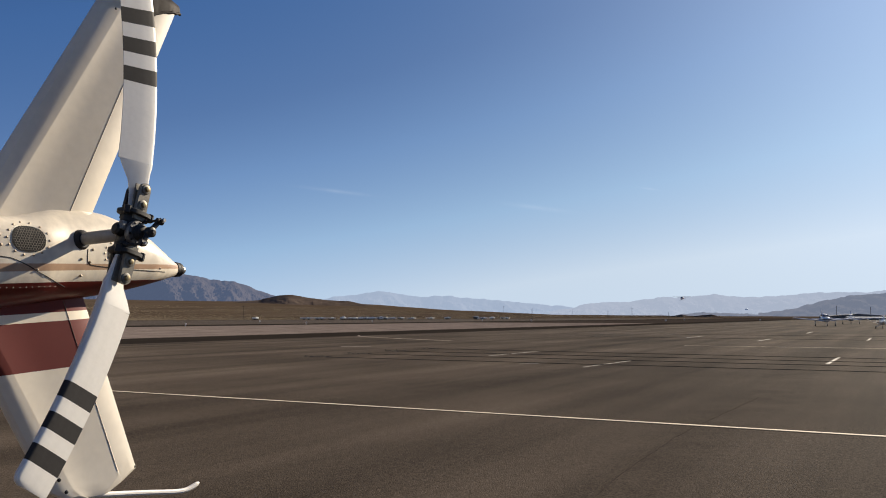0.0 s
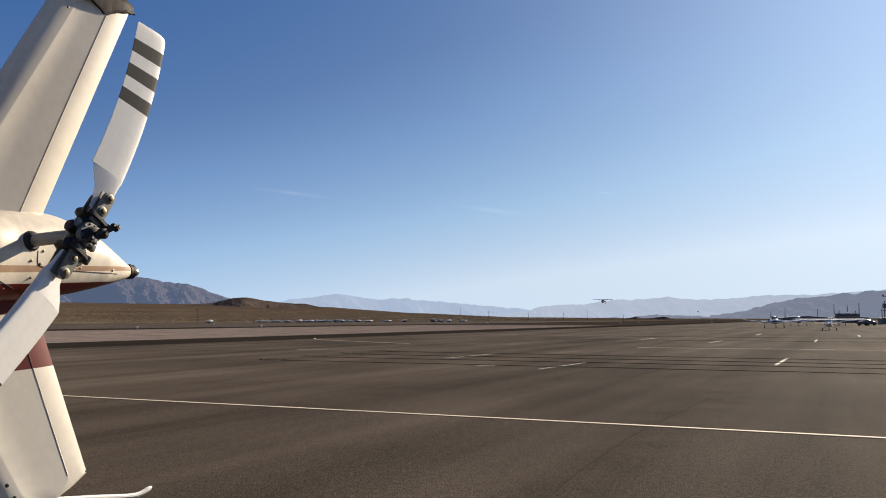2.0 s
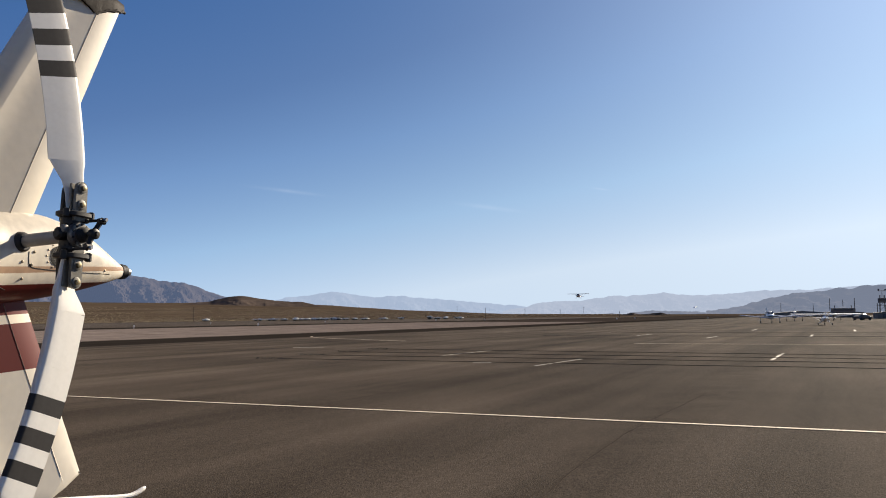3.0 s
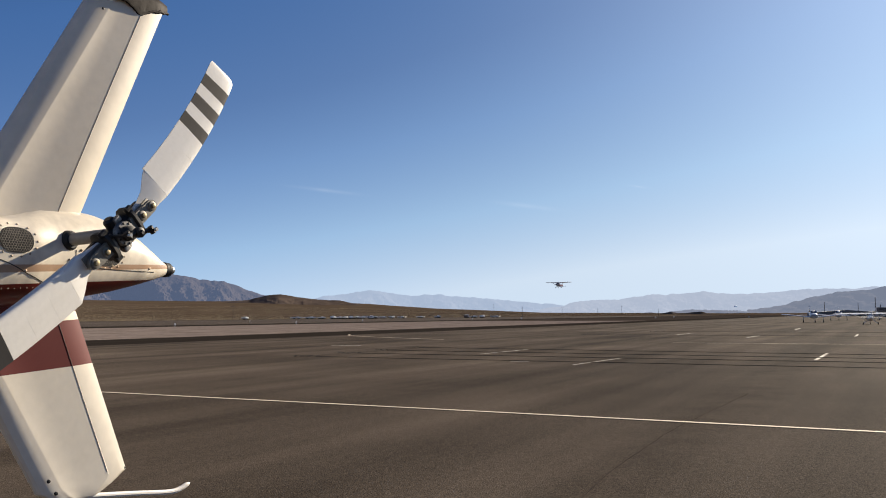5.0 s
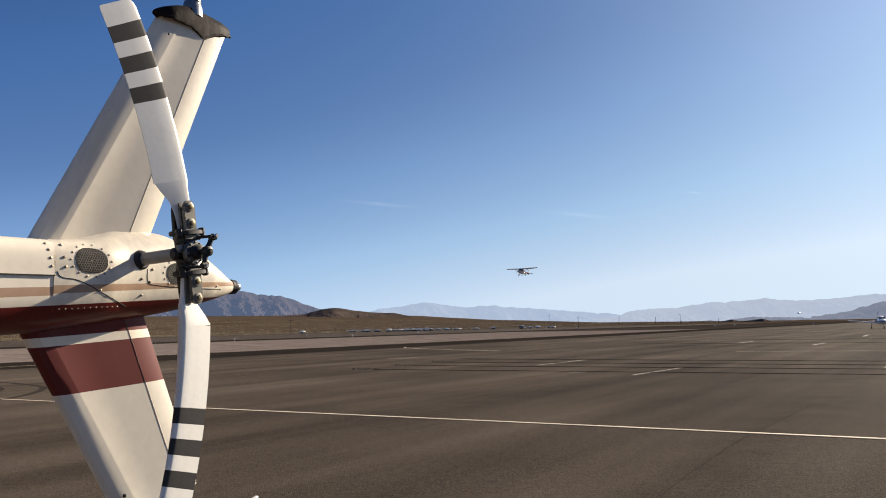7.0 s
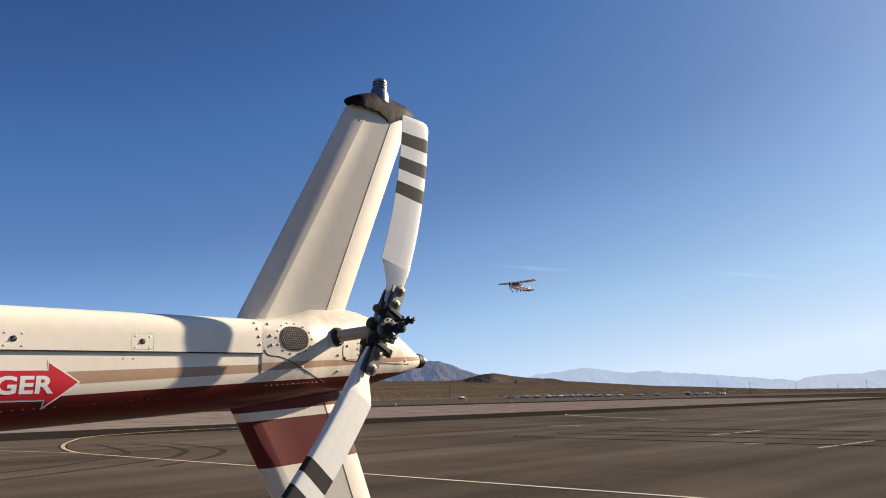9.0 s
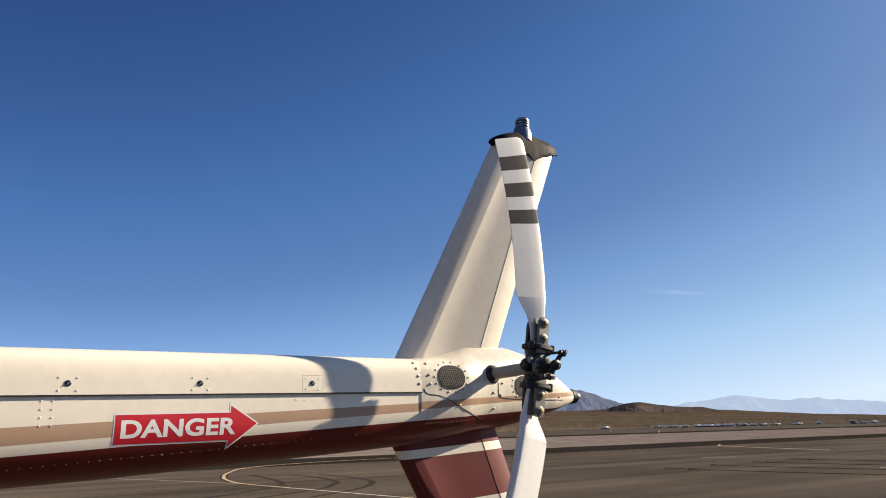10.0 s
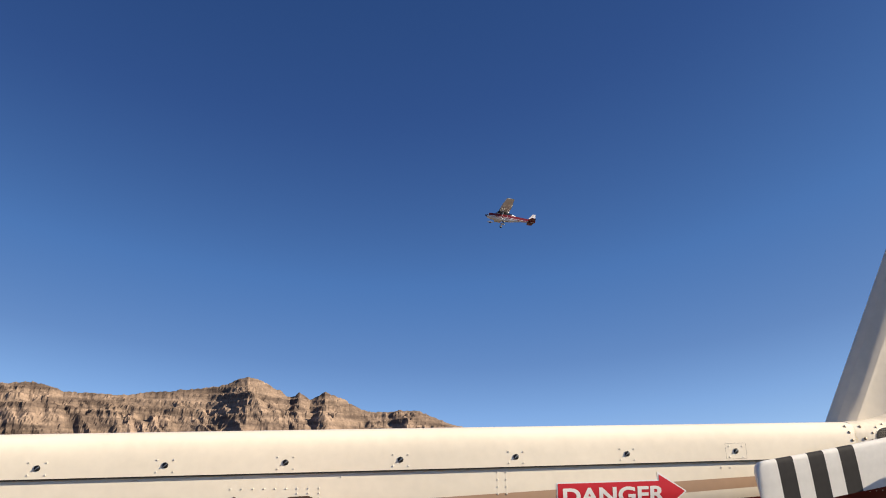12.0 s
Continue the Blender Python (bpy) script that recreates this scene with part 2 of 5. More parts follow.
RUN = 61.4                                      # heading of the runway, degrees from the x axis
def paved(name, color, long, across, lanes=()):
    """Old asphalt: sealed streaks along the runway, patches, stains and bright stones; lanes: dark worn lanes (distance across, half width, depth)."""
    m = turned(mat(name, color, 0.85, 0, 0.50, 1.0, 30, 0.008, 60, spec=0.008), RUN, (long, across, 1))
    n, l = m.node_tree.nodes, m.node_tree.links
    sealed = [k for k in n if k.bl_idname == "ShaderNodeMapRange"][0]
    sealed.inputs[1].default_value, sealed.inputs[2].default_value = 0.37, 0.62
    sock = color_socket(m)
    col = sock.links[0].from_socket
    co = [k for k in n if k.bl_idname == "ShaderNodeTexCoord"][0]
    for scale, detail, lo, hi, a, b in ((0.11, 6, 0.36, 0.64, 0.76, 1.14), (9.0, 6, 0.3, 0.7, 0.88, 1.13), (60.0, 4, 0.32, 0.72, 0.66, 1.38)):
        t = n.new("ShaderNodeTexNoise"); t.inputs["Scale"].default_value, t.inputs["Detail"].default_value = scale, detail
        l.new(co.outputs["Object"], t.inputs["Vector"])
        r = n.new("ShaderNodeMapRange")
        for k, v in enumerate((lo, hi, a, b)):
            r.inputs[k + 1].default_value = v
        l.new(t.outputs[0], r.inputs[0])
        sc = n.new("ShaderNodeVectorMath"); sc.operation = "SCALE"
        l.new(col, sc.inputs[0]); l.new(r.outputs[0], sc.inputs["Scale"])
        col = sc.outputs[0]
    ragged = n.new("ShaderNodeTexNoise"); ragged.inputs["Scale"].default_value, ragged.inputs["Detail"].default_value = 0.9, 6
    l.new(co.outputs["Object"], ragged.inputs["Vector"])
    for across_at, wide, depth in lanes:
        chain = n.new("ShaderNodeVectorMath"); chain.operation = "DOT_PRODUCT"
        chain.inputs[1].default_value = (-math.sin(radians(RUN)) / wide, math.cos(radians(RUN)) / wide, 0)
        l.new(co.outputs["Object"], chain.inputs[0])
        last = chain.outputs["Value"]
        for op, value in (("SUBTRACT", across_at / wide), ("POWER", 2.0), ("MULTIPLY", -1.0), ("EXPONENT", None), ("MULTIPLY", ragged.outputs[0]), ("MULTIPLY", -2.0 * depth), ("ADD", 1.0)):
            step = n.new("ShaderNodeMath"); step.operation = op
            l.new(last, step.inputs[0])
            if isinstance(value, float):
                step.inputs[1].default_value = value
            elif value is not None:
                l.new(value, step.inputs[1])
            last = step.outputs[0]
        worn = n.new("ShaderNodeVectorMath"); worn.operation = "SCALE"
        l.new(col, worn.inputs[0]); l.new(last, worn.inputs["Scale"])
        col = worn.outputs[0]
    l.new(col, sock)
    n["Principled BSDF"].inputs["Diffuse Roughness"].default_value = 0.33
    return m


M_ASPHALT = paved("apron asphalt", (0.102, 0.081, 0.061), 34, 2.1, ((2.35, 0.75, 0.30), (5.2, 0.9, 0.14), (8.6, 0.8, 0.18), (-0.6, 0.5, 0.12)))
M_RUNWAY = paved("runway asphalt", (0.100, 0.081, 0.064), 60, 4)
M_SEAL = turned(mat("dark shoulder", (0.027, 0.023, 0.020), 0.9, 0, 0.25, 1.0, 2.0, spec=0.0), RUN, (30, 2, 1))
M_GRAVEL = mat("gravel", (0.255, 0.205, 0.170), 0.95, 0, 0.5, 0.3, 1.6, 0.02, 4, spec=0.0, loose=0.5)
M_DIRT = mat("packed dirt", (0.072, 0.057, 0.045), 0.95, 0, 0.3, 0.05, 0.6, 0.01, 3, spec=0.0, loose=0.5)
M_PALE = mat("pale caliche", (0.26, 0.22, 0.18), 0.95, 0, 0.4, 0.08, 0.7, spec=0.0, loose=0.5)
M_DESERT = mat("desert", (0.120, 0.087, 0.058), 0.95, 0, 0.45, 0.012, 0.15, 0.1, 0.5, spec=0.0, loose=0.5)
M_HILL = mat("dark hill", (0.105, 0.081, 0.065), 0.95, 0, 0.5, 0.008, 0.06, spec=0.0)


# ---- mesh helpers ----
def part(name, bm, material, parent=None, label="", smooth=35):
    """Links a bmesh as one mesh object under a thing or a part."""
    bmesh.ops.recalc_face_normals(bm, faces=bm.faces)
    me = bpy.data.meshes.new(name)
    bm.to_mesh(me); bm.free()
    for mm in (material if isinstance(material, (list, tuple)) else [material]):
        me.materials.append(mm)
    if smooth:
        me.shade_smooth(); me.set_sharp_from_angle(angle=radians(smooth))
    ob = new(name, me)
    ob.parent = parent
    if label:
        ob["label"] = label
    return ob


def thing(name, m, label, category, group="", kind=""):
    ob = new(name)
    ob.matrix_basis = m
    ob.empty_display_size = 0.2
    return tagged(ob, label, category, group, kind)


def loft(rings, close=True, caps=True, bm=None):
    bm = bm or bmesh.new()
    vs = [[bm.verts.new(p) for p in r] for r in rings]
    k = len(rings[0])
    for a, b in zip(vs, vs[1:]):
        for i in range(k if close else k - 1):
            bm.faces.new((a[i], a[(i + 1) % k], b[(i + 1) % k], b[i]))
    if caps and close:
        bm.faces.new(vs[0]); bm.faces.new(vs[-1])
    return bm


def tube(path, r, sides=10, bm=None, close=False):
    """A round bar along path; r: one radius or one for each point."""
    path = [Vector(p) for p in path]
    rs = r if isinstance(r, (list, tuple)) else [r] * len(path)
    rings, side = [], None
    for i, p in enumerate(path):
        d = (path[min(i + 1, len(path) - 1)] - path[max(i - 1, 0)]).normalized()
        if side is None:
            side = d.orthogonal().normalized()
        side = (side - d * side.dot(d)).normalized()
        up = d.cross(side)
        rings.append([p + (side * math.cos(a) + up * math.sin(a)) * rs[i] for a in (2 * math.pi * j / sides for j in range(sides))])
    return loft(rings, bm=bm)


def box(size, at=(0, 0, 0), bevel=0.0, bm=None, m=None):
    bm = bm or bmesh.new()
    made = bmesh.ops.create_cube(bm, size=1, matrix=(m or Matrix()) @ Matrix.Translation(at) @ Matrix.Diagonal((*size, 1)))
    if bevel:
        es = list({e for v in made["verts"] for e in v.link_edges})
        bmesh.ops.bevel(bm, geom=es, offset=bevel, segments=2, affect="EDGES", profile=0.6)
    return bm


def prism(outline, y0, y1, bm=None):
    """An outline in x, z drawn from y0 to y1."""
    return loft([[(x, y, z) for x, z in outline] for y in (y0, y1)], bm=bm)


def domes(points, normal, r, bm=None, sides=8):
    """Low rivet heads at points."""
    bm = bm or bmesh.new()
    nrm = Vector(normal).normalized()
    a = nrm.orthogonal().normalized(); b = nrm.cross(a)
    for p in points:
        p = Vector(p)
        rings = [[p + nrm * h * r + (a * math.cos(t) + b * math.sin(t)) * r * k for t in (2 * math.pi * j / sides for j in range(sides))] for h, k in ((-0.3, 1.0), (0.25, 0.9), (0.5, 0.5))]
        loft(rings, bm=bm)
    return bm


def strip(path, width, z, thick=0.006):
    """A flat painted strip along a path on the ground."""
    bm = bmesh.new()
    pts = [Vector((x, y, 0)) for x, y in path]
    rows = []
    for i, p in enumerate(pts):
        d = (pts[min(i + 1, len(pts) - 1)] - pts[max(i - 1, 0)]).normalized()
        s = Vector((-d.y, d.x, 0)) * width / 2
        rows.append([p + s + Vector((0, 0, z)), p - s + Vector((0, 0, z)), p - s + Vector((0, 0, z - thick)), p + s + Vector((0, 0, z - thick))])
    return loft(rows, bm=bm)


def smooth_path(points, n=8):
    """Catmull-Rom through the points."""
    out = []
    ps = [Vector(p) for p in points]
    for i in range(len(ps) - 1):
        p0, p1, p2, p3 = ps[max(i - 1, 0)], ps[i], ps[i + 1], ps[min(i + 2, len(ps) - 1)]
        for k in range(n):
            t = k / n
            out.append(0.5 * (2 * p1 + (p2 - p0) * t + (2 * p0 - 5 * p1 + 4 * p2 - p3) * t * t + (3 * p1 - p0 - 3 * p2 + p3) * t ** 3))
    return out + [ps[-1]]

# ---- ground, apron, runway ----
RU = Vector((math.cos(radians(RUN)), math.sin(radians(RUN)), 0))      # along the runway, away
RV = Vector((-RU.y, RU.x, 0))                                         # across it, towards the desert


def curve_of(table):
    xs, ys = zip(*table)
    return lambda a: float(np.interp(a, xs, ys))


# how high the desert climbs, in degrees over azimuth
BAJADA = curve_of([(-180, 0.6), (-110, 3.0), (-80, 3.5), (-50, 3.0), (-30, 1.1), (-20, 1.0), (-12, 0.95), (-5, 0.75), (0, 0.42), (8, 0.12), (20, 0.02), (180, 0.02)])


def ground_z(x, y):
    r, a = math.hypot(x, y), math.degrees(math.atan2(x, y))
    v = x * RV.x + y * RV.y
    rise = max(0.0, r - 520) / 2480
    return -0.03 + (3000 * math.tan(radians(BAJADA(a))) * rise ** 1.15 + 2.0 * noise.noise((x / 160, y / 160, 3)) * min(1, max(0, (r - 400) / 800)) if rise > 0 else 0.0)


bm = bmesh.new()
radii = [0, 12, 30, 60, 110, 180, 260, 350, 440, 520, 600, 700, 850, 1050, 1300, 1600, 2000, 2500, 3100, 3800, 4600]
rows = []
for r in radii[1:]:
    rows.append([bm.verts.new((r * math.sin(2 * math.pi * k / 240), r * math.cos(2 * math.pi * k / 240), ground_z(r * math.sin(2 * math.pi * k / 240), r * math.cos(2 * math.pi * k / 240)))) for k in range(240)])
mid = bm.verts.new((0, 0, -0.03))
for k in range(240):
    bm.faces.new((mid, rows[0][(k + 1) % 240], rows[0][k]))
    for a, b in zip(rows, rows[1:]):
        bm.faces.new((a[k], a[(k + 1) % 240], b[(k + 1) % 240], b[k]))
ground = tagged(part("ground", bm, M_DESERT), "dry brown desert floor with scrub, climbing to the hills", "ground", kind="structure")


def slab(u0, u1, v0, v1, top, thick, n=24):
    """A sheet between two distances along and across the runway."""
    bm = bmesh.new()
    rows = []
    for i in range(n + 1):
        u = u0 + (u1 - u0) * i / n
        rows.append([RU * u + RV * v + Vector((0, 0, z)) for v, z in ((v0, top), (v1, top), (v1, top - thick), (v0, top - thick))])
    return loft(rows, bm=bm)


tagged(part("apron", slab(-160, 900, -420, 38.0, 0.0, 0.2), M_ASPHALT, smooth=0), "worn brown-grey asphalt apron with dark sealed streaks", "apron", kind="structure")
tagged(part("apron_shoulder", slab(-160, 900, 38.0, 47.5, 0.0, 0.2), M_SEAL, smooth=0), "darker sealed asphalt edge of the apron", "shoulder", kind="structure")
tagged(part("gravel_strip", slab(-260, 190, 47.5, 97, -0.004, 0.2), M_GRAVEL, smooth=0), "pale gravel strip between apron and runway", "gravel", kind="structure")
tagged(part("runway_shoulder", slab(-600, 900, 97, 112, 0.0, 0.2), M_SEAL, smooth=0), "dark sealed shoulder of the runway", "shoulder", kind="structure")
tagged(part("runway", slab(-600, 900, 112, 225, 0.0, 0.2), M_RUNWAY, smooth=0), "long dark asphalt runway", "runway", kind="structure")
tagged(part("dirt_strip", slab(190, 900, 47.5, 97, -0.004, 0.2), M_DIRT, smooth=0), "dark packed dirt between the far apron and runway", "dirt", kind="structure")
tagged(part("dirt_verge", slab(-600, 900, 225, 246, -0.006, 0.2), M_DIRT, smooth=0), "brown dirt verge beyond the runway", "dirt", kind="structure")
tagged(part("pale_verge", slab(-600, 420, 246, 251, -0.004, 0.2), M_PALE, smooth=0), "thin pale strip where the desert begins", "verge", kind="structure")


def marking(name, path, width, material, label, z=0.006, edged=False):
    if edged:
        tagged(part("tar_border", strip(path, width * 2.1, z - 0.003), M_TAR, smooth=0), "dark tar border under a painted line", "marking", kind="structure")
    return tagged(part(name, strip(path, width, z), material, smooth=0), label, "marking", kind="structure")


marking("apron_line", [(-15.6 + 1.2 * i, 13.98 - 0.512 * (-15.6 + 1.2 * i)) for i in range(31)], 0.105, M_LINE, "long thin worn cream line across the apron", edged=True)
marking("taxi_line", [p.to_2d() for p in smooth_path([(-22.6, 45.5, 0), (-24.8, 40.5, 0), (-25.5, 36.0, 0), (-25.0, 32.8, 0), (-23.7, 30.4, 0), (-22.2, 28.0, 0), (-20.6, 25.9, 0), (-19.3, 24.5, 0), (-18.2, 23.5, 0), (-17.2, 22.8, 0), (-15.6, 21.967, 0)])], 0.14, M_YELLOW, "curved yellow taxiway line on the asphalt", edged=True)
marking("faint_line", [(-46.0, 30.6), (-34.0, 27.4), (-21.75, 24.21), (-17.7, 23.1)], 0.07, M_WLINE, "faint worn line that meets the taxiway curve")
for path in ([(-19.24, 28.0, 0), (-17.05, 26.67, 0), (-15.0, 24.6, 0), (-14.28, 23.4, 0), (-13.6, 21.71, 0), (-13.42, 19.91, 0), (-13.4, 17.57, 0), (-13.62, 15.0, 0)], [(-20.6, 27.6, 0), (-19.4, 26.6, 0), (-17.3, 24.57, 0), (-16.0, 23.0, 0), (-15.3, 21.0, 0), (-14.9, 18.4, 0), (-15.0, 16.0, 0)], [(-18.0, 28.4, 0), (-15.9, 26.9, 0), (-13.9, 25.0, 0), (-12.9, 23.2, 0), (-12.3, 21.2, 0), (-12.1, 18.6, 0)]):
    marking("tyre_mark", [p.to_2d() for p in smooth_path(path)], 0.22, M_SKIDMARK, "dark curved tyre mark on the asphalt", 0.0024)
marking("taxi_line", [p.to_2d() for p in smooth_path([(-6.9, 68.5, 0), (-6.6, 65.5, 0), (-4.6, 61.0, 0), (-2.4, 57.6, 0), (0.6, 53.0, 0)])], 0.12, M_LINE, "faint curved line near the apron edge")
marking("cross_line", [(13.0, 44.7), (28.0, 37.7)], 0.12, M_LINE, "faint long line on the far apron")
for a, b, w in (((4.35, 25.8), (6.75, 29.6), 0.10), ((1.86, 33.2), (4.41, 37.6), 0.11), ((12.74, 27.5), (15.3, 32.0), 0.15), ((18.0, 61.1), (20.7, 66.1), 0.2), ((20.3, 53.3), (23.0, 58.0), 0.2), ((27.7, 54.0), (30.8, 59.6), 0.18), ((33.9, 77.1), (37.5, 84.0), 0.25), ((-5.35, 43.4), (-3.8, 43.6), 0.25), ((2.58, 27.9), (3.2, 27.8), 0.12), ((40, 70), (43, 75.5), 0.25)):
    marking("tie_down_mark", [a, b], w * 0.75, M_WLINE, "short worn white tie-down mark on asphalt")


M_CRACK = mat("crack tar", (0.064, 0.054, 0.046), 0.95, spread=0.3, scale=4, spec=0.0)
crack = smooth_path([(6.2, 16.3, 0), (4.82, 13.98, 0), (3.35, 11.49, 0), (2.43, 9.71, 0), (1.73, 8.29, 0), (1.24, 7.11, 0), (0.8, 6.0, 0)], 14)
marking("asphalt_crack", [(p.x + 0.025 * noise.noise((p.y * 1.3, 1, 0)), p.y + 0.03 * noise.noise((p.y * 1.7, 5, 0))) for p in crack], 0.011, M_CRACK, "dark hairline crack across the asphalt", 0.003)


def tie_down_cable(a, b):
    """A steel cable laid on the apron with a heap of chain at its end."""
    a, b = Vector((*a, 0.012)), Vector((*b, 0.012))
    t = thing("tie_down_cable", Matrix.Translation(a), "dark steel tie-down cable and chain lying on asphalt", "cable", "tie-down cables")
    d = (b - a) * 1.7
    part("cable", tube([d * k / 40 + Vector((0, 0.05 * math.sin(k * 0.9), 0.012)) for k in range(41)], 0.009, 6), M_CABLE, t)
    bm = bmesh.new()
    back = -d.normalized()
    for k in range(26):
        p = back * (0.05 * k - 0.2) + Vector((random.uniform(-.08, .08), random.uniform(-.08, .08), 0.015 + random.uniform(0, .03) * (k % 3)))
        box((0.075, 0.022, 0.022), bm=bm, m=Matrix.Translation(p) @ Euler((random.uniform(-.5, .5), random.uniform(-.6, .6), random.uniform(0, 3.1))).to_matrix().to_4x4(), bevel=0.008)
    tagged(part("chain", bm, M_CABLE, t), kind="stuff")


for a, b in (((-4.4, 31.6), (11.9, 23.4)), ((-3.1, 34.2), (13.4, 25.8)), ((-1.7, 36.8), (14.7, 28.0)), ((-0.5, 39.8), (15.7, 30.6)), ((12.3, 62.7), (40, 48)), ((20, 72), (47, 57))):
    tie_down_cable(a, b)


# ---- mountains and far land ----
def ridge(name, table, dist, depth, material, label, rough_amp, foot=-0.4, step=0.1, layers=26, seed=0, gully=1.0, deep=0.16, fine=9):
    """A range whose crest follows a profile of degrees over azimuth, with spurs and gullies towards the camera."""
    prof = curve_of(table)
    a0, a1 = table[0][0], table[-1][0]
    n = int((a1 - a0) / step)
    bm = bmesh.new()
    rows = []
    for j in range(layers + 3):
        f = j / layers
        row = []
        for i in range(n + 1):
            a = a0 + (a1 - a0) * i / n
            edge = min(1, (a - a0) / 1.2 + 0.02, (a1 - a) / 1.2 + 0.02)
            jag = rough_amp * (noise.fractal((a * 1.3, seed, 0), 0.9, 2.1, 3))
            el = prof(a) + jag * edge * min(1, f) ** 6
            d = dist - depth * (1 - f) if f <= 1 else dist + depth * 0.5 * (f - 1) * 3
            h_top = dist * math.tan(radians(el))
            h_foot = d * math.tan(radians(foot))
            if f <= 1:
                px, pd = a * dist / 57.3, f * depth
                g = noise.ridged_multi_fractal((px / 300 * gully + pd / 900, pd / 800, seed + 5), 0.9, 2.1, 5, 1.0, 2.0) - 1.2
                w = min(1.0, (1.02 - f) * 3.5) * min(1, f * 4)
                z = h_foot + (h_top - h_foot) * max(0.0, f ** 1.2 + deep * g * w) + fine * noise.fractal((px / 60, pd / 60, seed), 0.7, 2.1, 5) * w
            else:
                z = h_top * (1 - (f - 1) * 2.5)
            row.append(bm.verts.new((d * math.sin(radians(a)), d * math.cos(radians(a)), z)))
        rows.append(row)
    for a, b in zip(rows, rows[1:]):
        for i in range(n):
            bm.faces.new((a[i], a[i + 1], b[i + 1], b[i]))
    return tagged(part(name, bm, material, smooth=0), label, "mountain", kind="structure")


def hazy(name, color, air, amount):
    """Plain rock backdrop whose glow paints in haze from kilometres of bright air."""
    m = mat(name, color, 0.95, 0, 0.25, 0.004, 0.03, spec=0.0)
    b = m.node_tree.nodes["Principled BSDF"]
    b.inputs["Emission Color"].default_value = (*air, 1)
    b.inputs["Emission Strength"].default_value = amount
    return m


# second colour and amount: the painted haze glow of each range
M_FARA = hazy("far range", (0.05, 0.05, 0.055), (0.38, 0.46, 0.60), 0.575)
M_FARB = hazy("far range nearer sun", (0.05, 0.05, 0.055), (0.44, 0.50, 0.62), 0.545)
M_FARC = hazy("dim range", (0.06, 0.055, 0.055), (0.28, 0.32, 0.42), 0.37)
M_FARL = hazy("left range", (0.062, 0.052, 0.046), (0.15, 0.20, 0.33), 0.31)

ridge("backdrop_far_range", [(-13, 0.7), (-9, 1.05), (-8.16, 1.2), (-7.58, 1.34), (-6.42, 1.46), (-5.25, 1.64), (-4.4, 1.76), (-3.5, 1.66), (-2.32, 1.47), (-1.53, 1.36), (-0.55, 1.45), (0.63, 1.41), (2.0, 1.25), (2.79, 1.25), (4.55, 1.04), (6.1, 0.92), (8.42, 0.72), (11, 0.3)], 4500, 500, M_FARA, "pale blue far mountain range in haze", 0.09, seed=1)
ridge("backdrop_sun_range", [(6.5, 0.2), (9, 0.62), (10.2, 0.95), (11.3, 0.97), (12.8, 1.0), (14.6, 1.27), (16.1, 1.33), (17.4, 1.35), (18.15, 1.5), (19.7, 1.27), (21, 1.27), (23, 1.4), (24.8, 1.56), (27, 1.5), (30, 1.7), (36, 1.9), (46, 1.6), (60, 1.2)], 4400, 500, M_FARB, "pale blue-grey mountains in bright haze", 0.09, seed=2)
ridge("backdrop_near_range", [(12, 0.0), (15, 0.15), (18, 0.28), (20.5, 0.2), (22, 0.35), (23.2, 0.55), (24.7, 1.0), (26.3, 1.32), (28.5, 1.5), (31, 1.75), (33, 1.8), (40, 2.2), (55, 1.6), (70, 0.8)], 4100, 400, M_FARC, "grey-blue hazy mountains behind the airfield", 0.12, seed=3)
ridge("backdrop_left_range", [(-46, 1.6), (-36, 2.2), (-28, 2.4), (-24, 2.2), (-21.6, 2.2), (-19.4, 2.75), (-17.6, 2.85), (-15.7, 2.48), (-14.2, 2.36), (-12.7, 1.8), (-11.2, 1.3), (-9.0, 0.8)], 3900, 700, M_FARL, "brown rocky mountain with deep gullies, bluish haze painted in", 0.10, step=0.06, layers=60, seed=4, gully=1.5, deep=0.13, fine=15)
ridge("low_hill", [(-15.5, 0.8), (-13.3, 1.05), (-12.5, 1.15), (-11.8, 1.32), (-11.33, 1.44), (-10.84, 1.50), (-10.3, 1.48), (-9.3, 1.30), (-8.35, 1.18), (-7.2, 1.10), (-6.4, 1.07), (-5.6, 0.90), (-4.8, 0.7)], 2600, 260, M_HILL, "dark low volcanic hill in the desert", 0.03, seed=7, gully=0.6, deep=0.10, fine=4)
ridge("low_hill", [(14.9, -0.1), (15.6, 0.12), (16.1, 0.19), (16.8, 0.05), (17.5, 0.16), (18.0, 0.2), (18.6, 0.02), (19.2, -0.1)], 1500, 60, M_HILL, "dark low mound on the horizon", 0.02, seed=8, gully=0.3)


# cliffs to the north: bare banded limestone
M_CLIFF = mat("banded limestone", (0.200, 0.155, 0.124), 0.95, 0, 0.35, 0.012, 0.09, 0.9, 0.10, spec=0.0)
cn, cl = M_CLIFF.node_tree.nodes, M_CLIFF.node_tree.links
tc = cn.new("ShaderNodeTexCoord"); mp = cn.new("ShaderNodeMapping"); mp.inputs["Scale"].default_value = (0.006, 0.006, 0.050); mp.inputs["Rotation"].default_value = (0.03, 0.04, 0)
lay = cn.new("ShaderNodeTexNoise"); lay.inputs["Scale"].default_value = 1.0; lay.inputs["Detail"].default_value = 6
cl.new(tc.outputs["Object"], mp.inputs[0]); cl.new(mp.outputs[0], lay.inputs["Vector"])
lr = cn.new("ShaderNodeValToRGB")
lr.color_ramp.elements[0].position, lr.color_ramp.elements[1].position = 0.36, 0.62
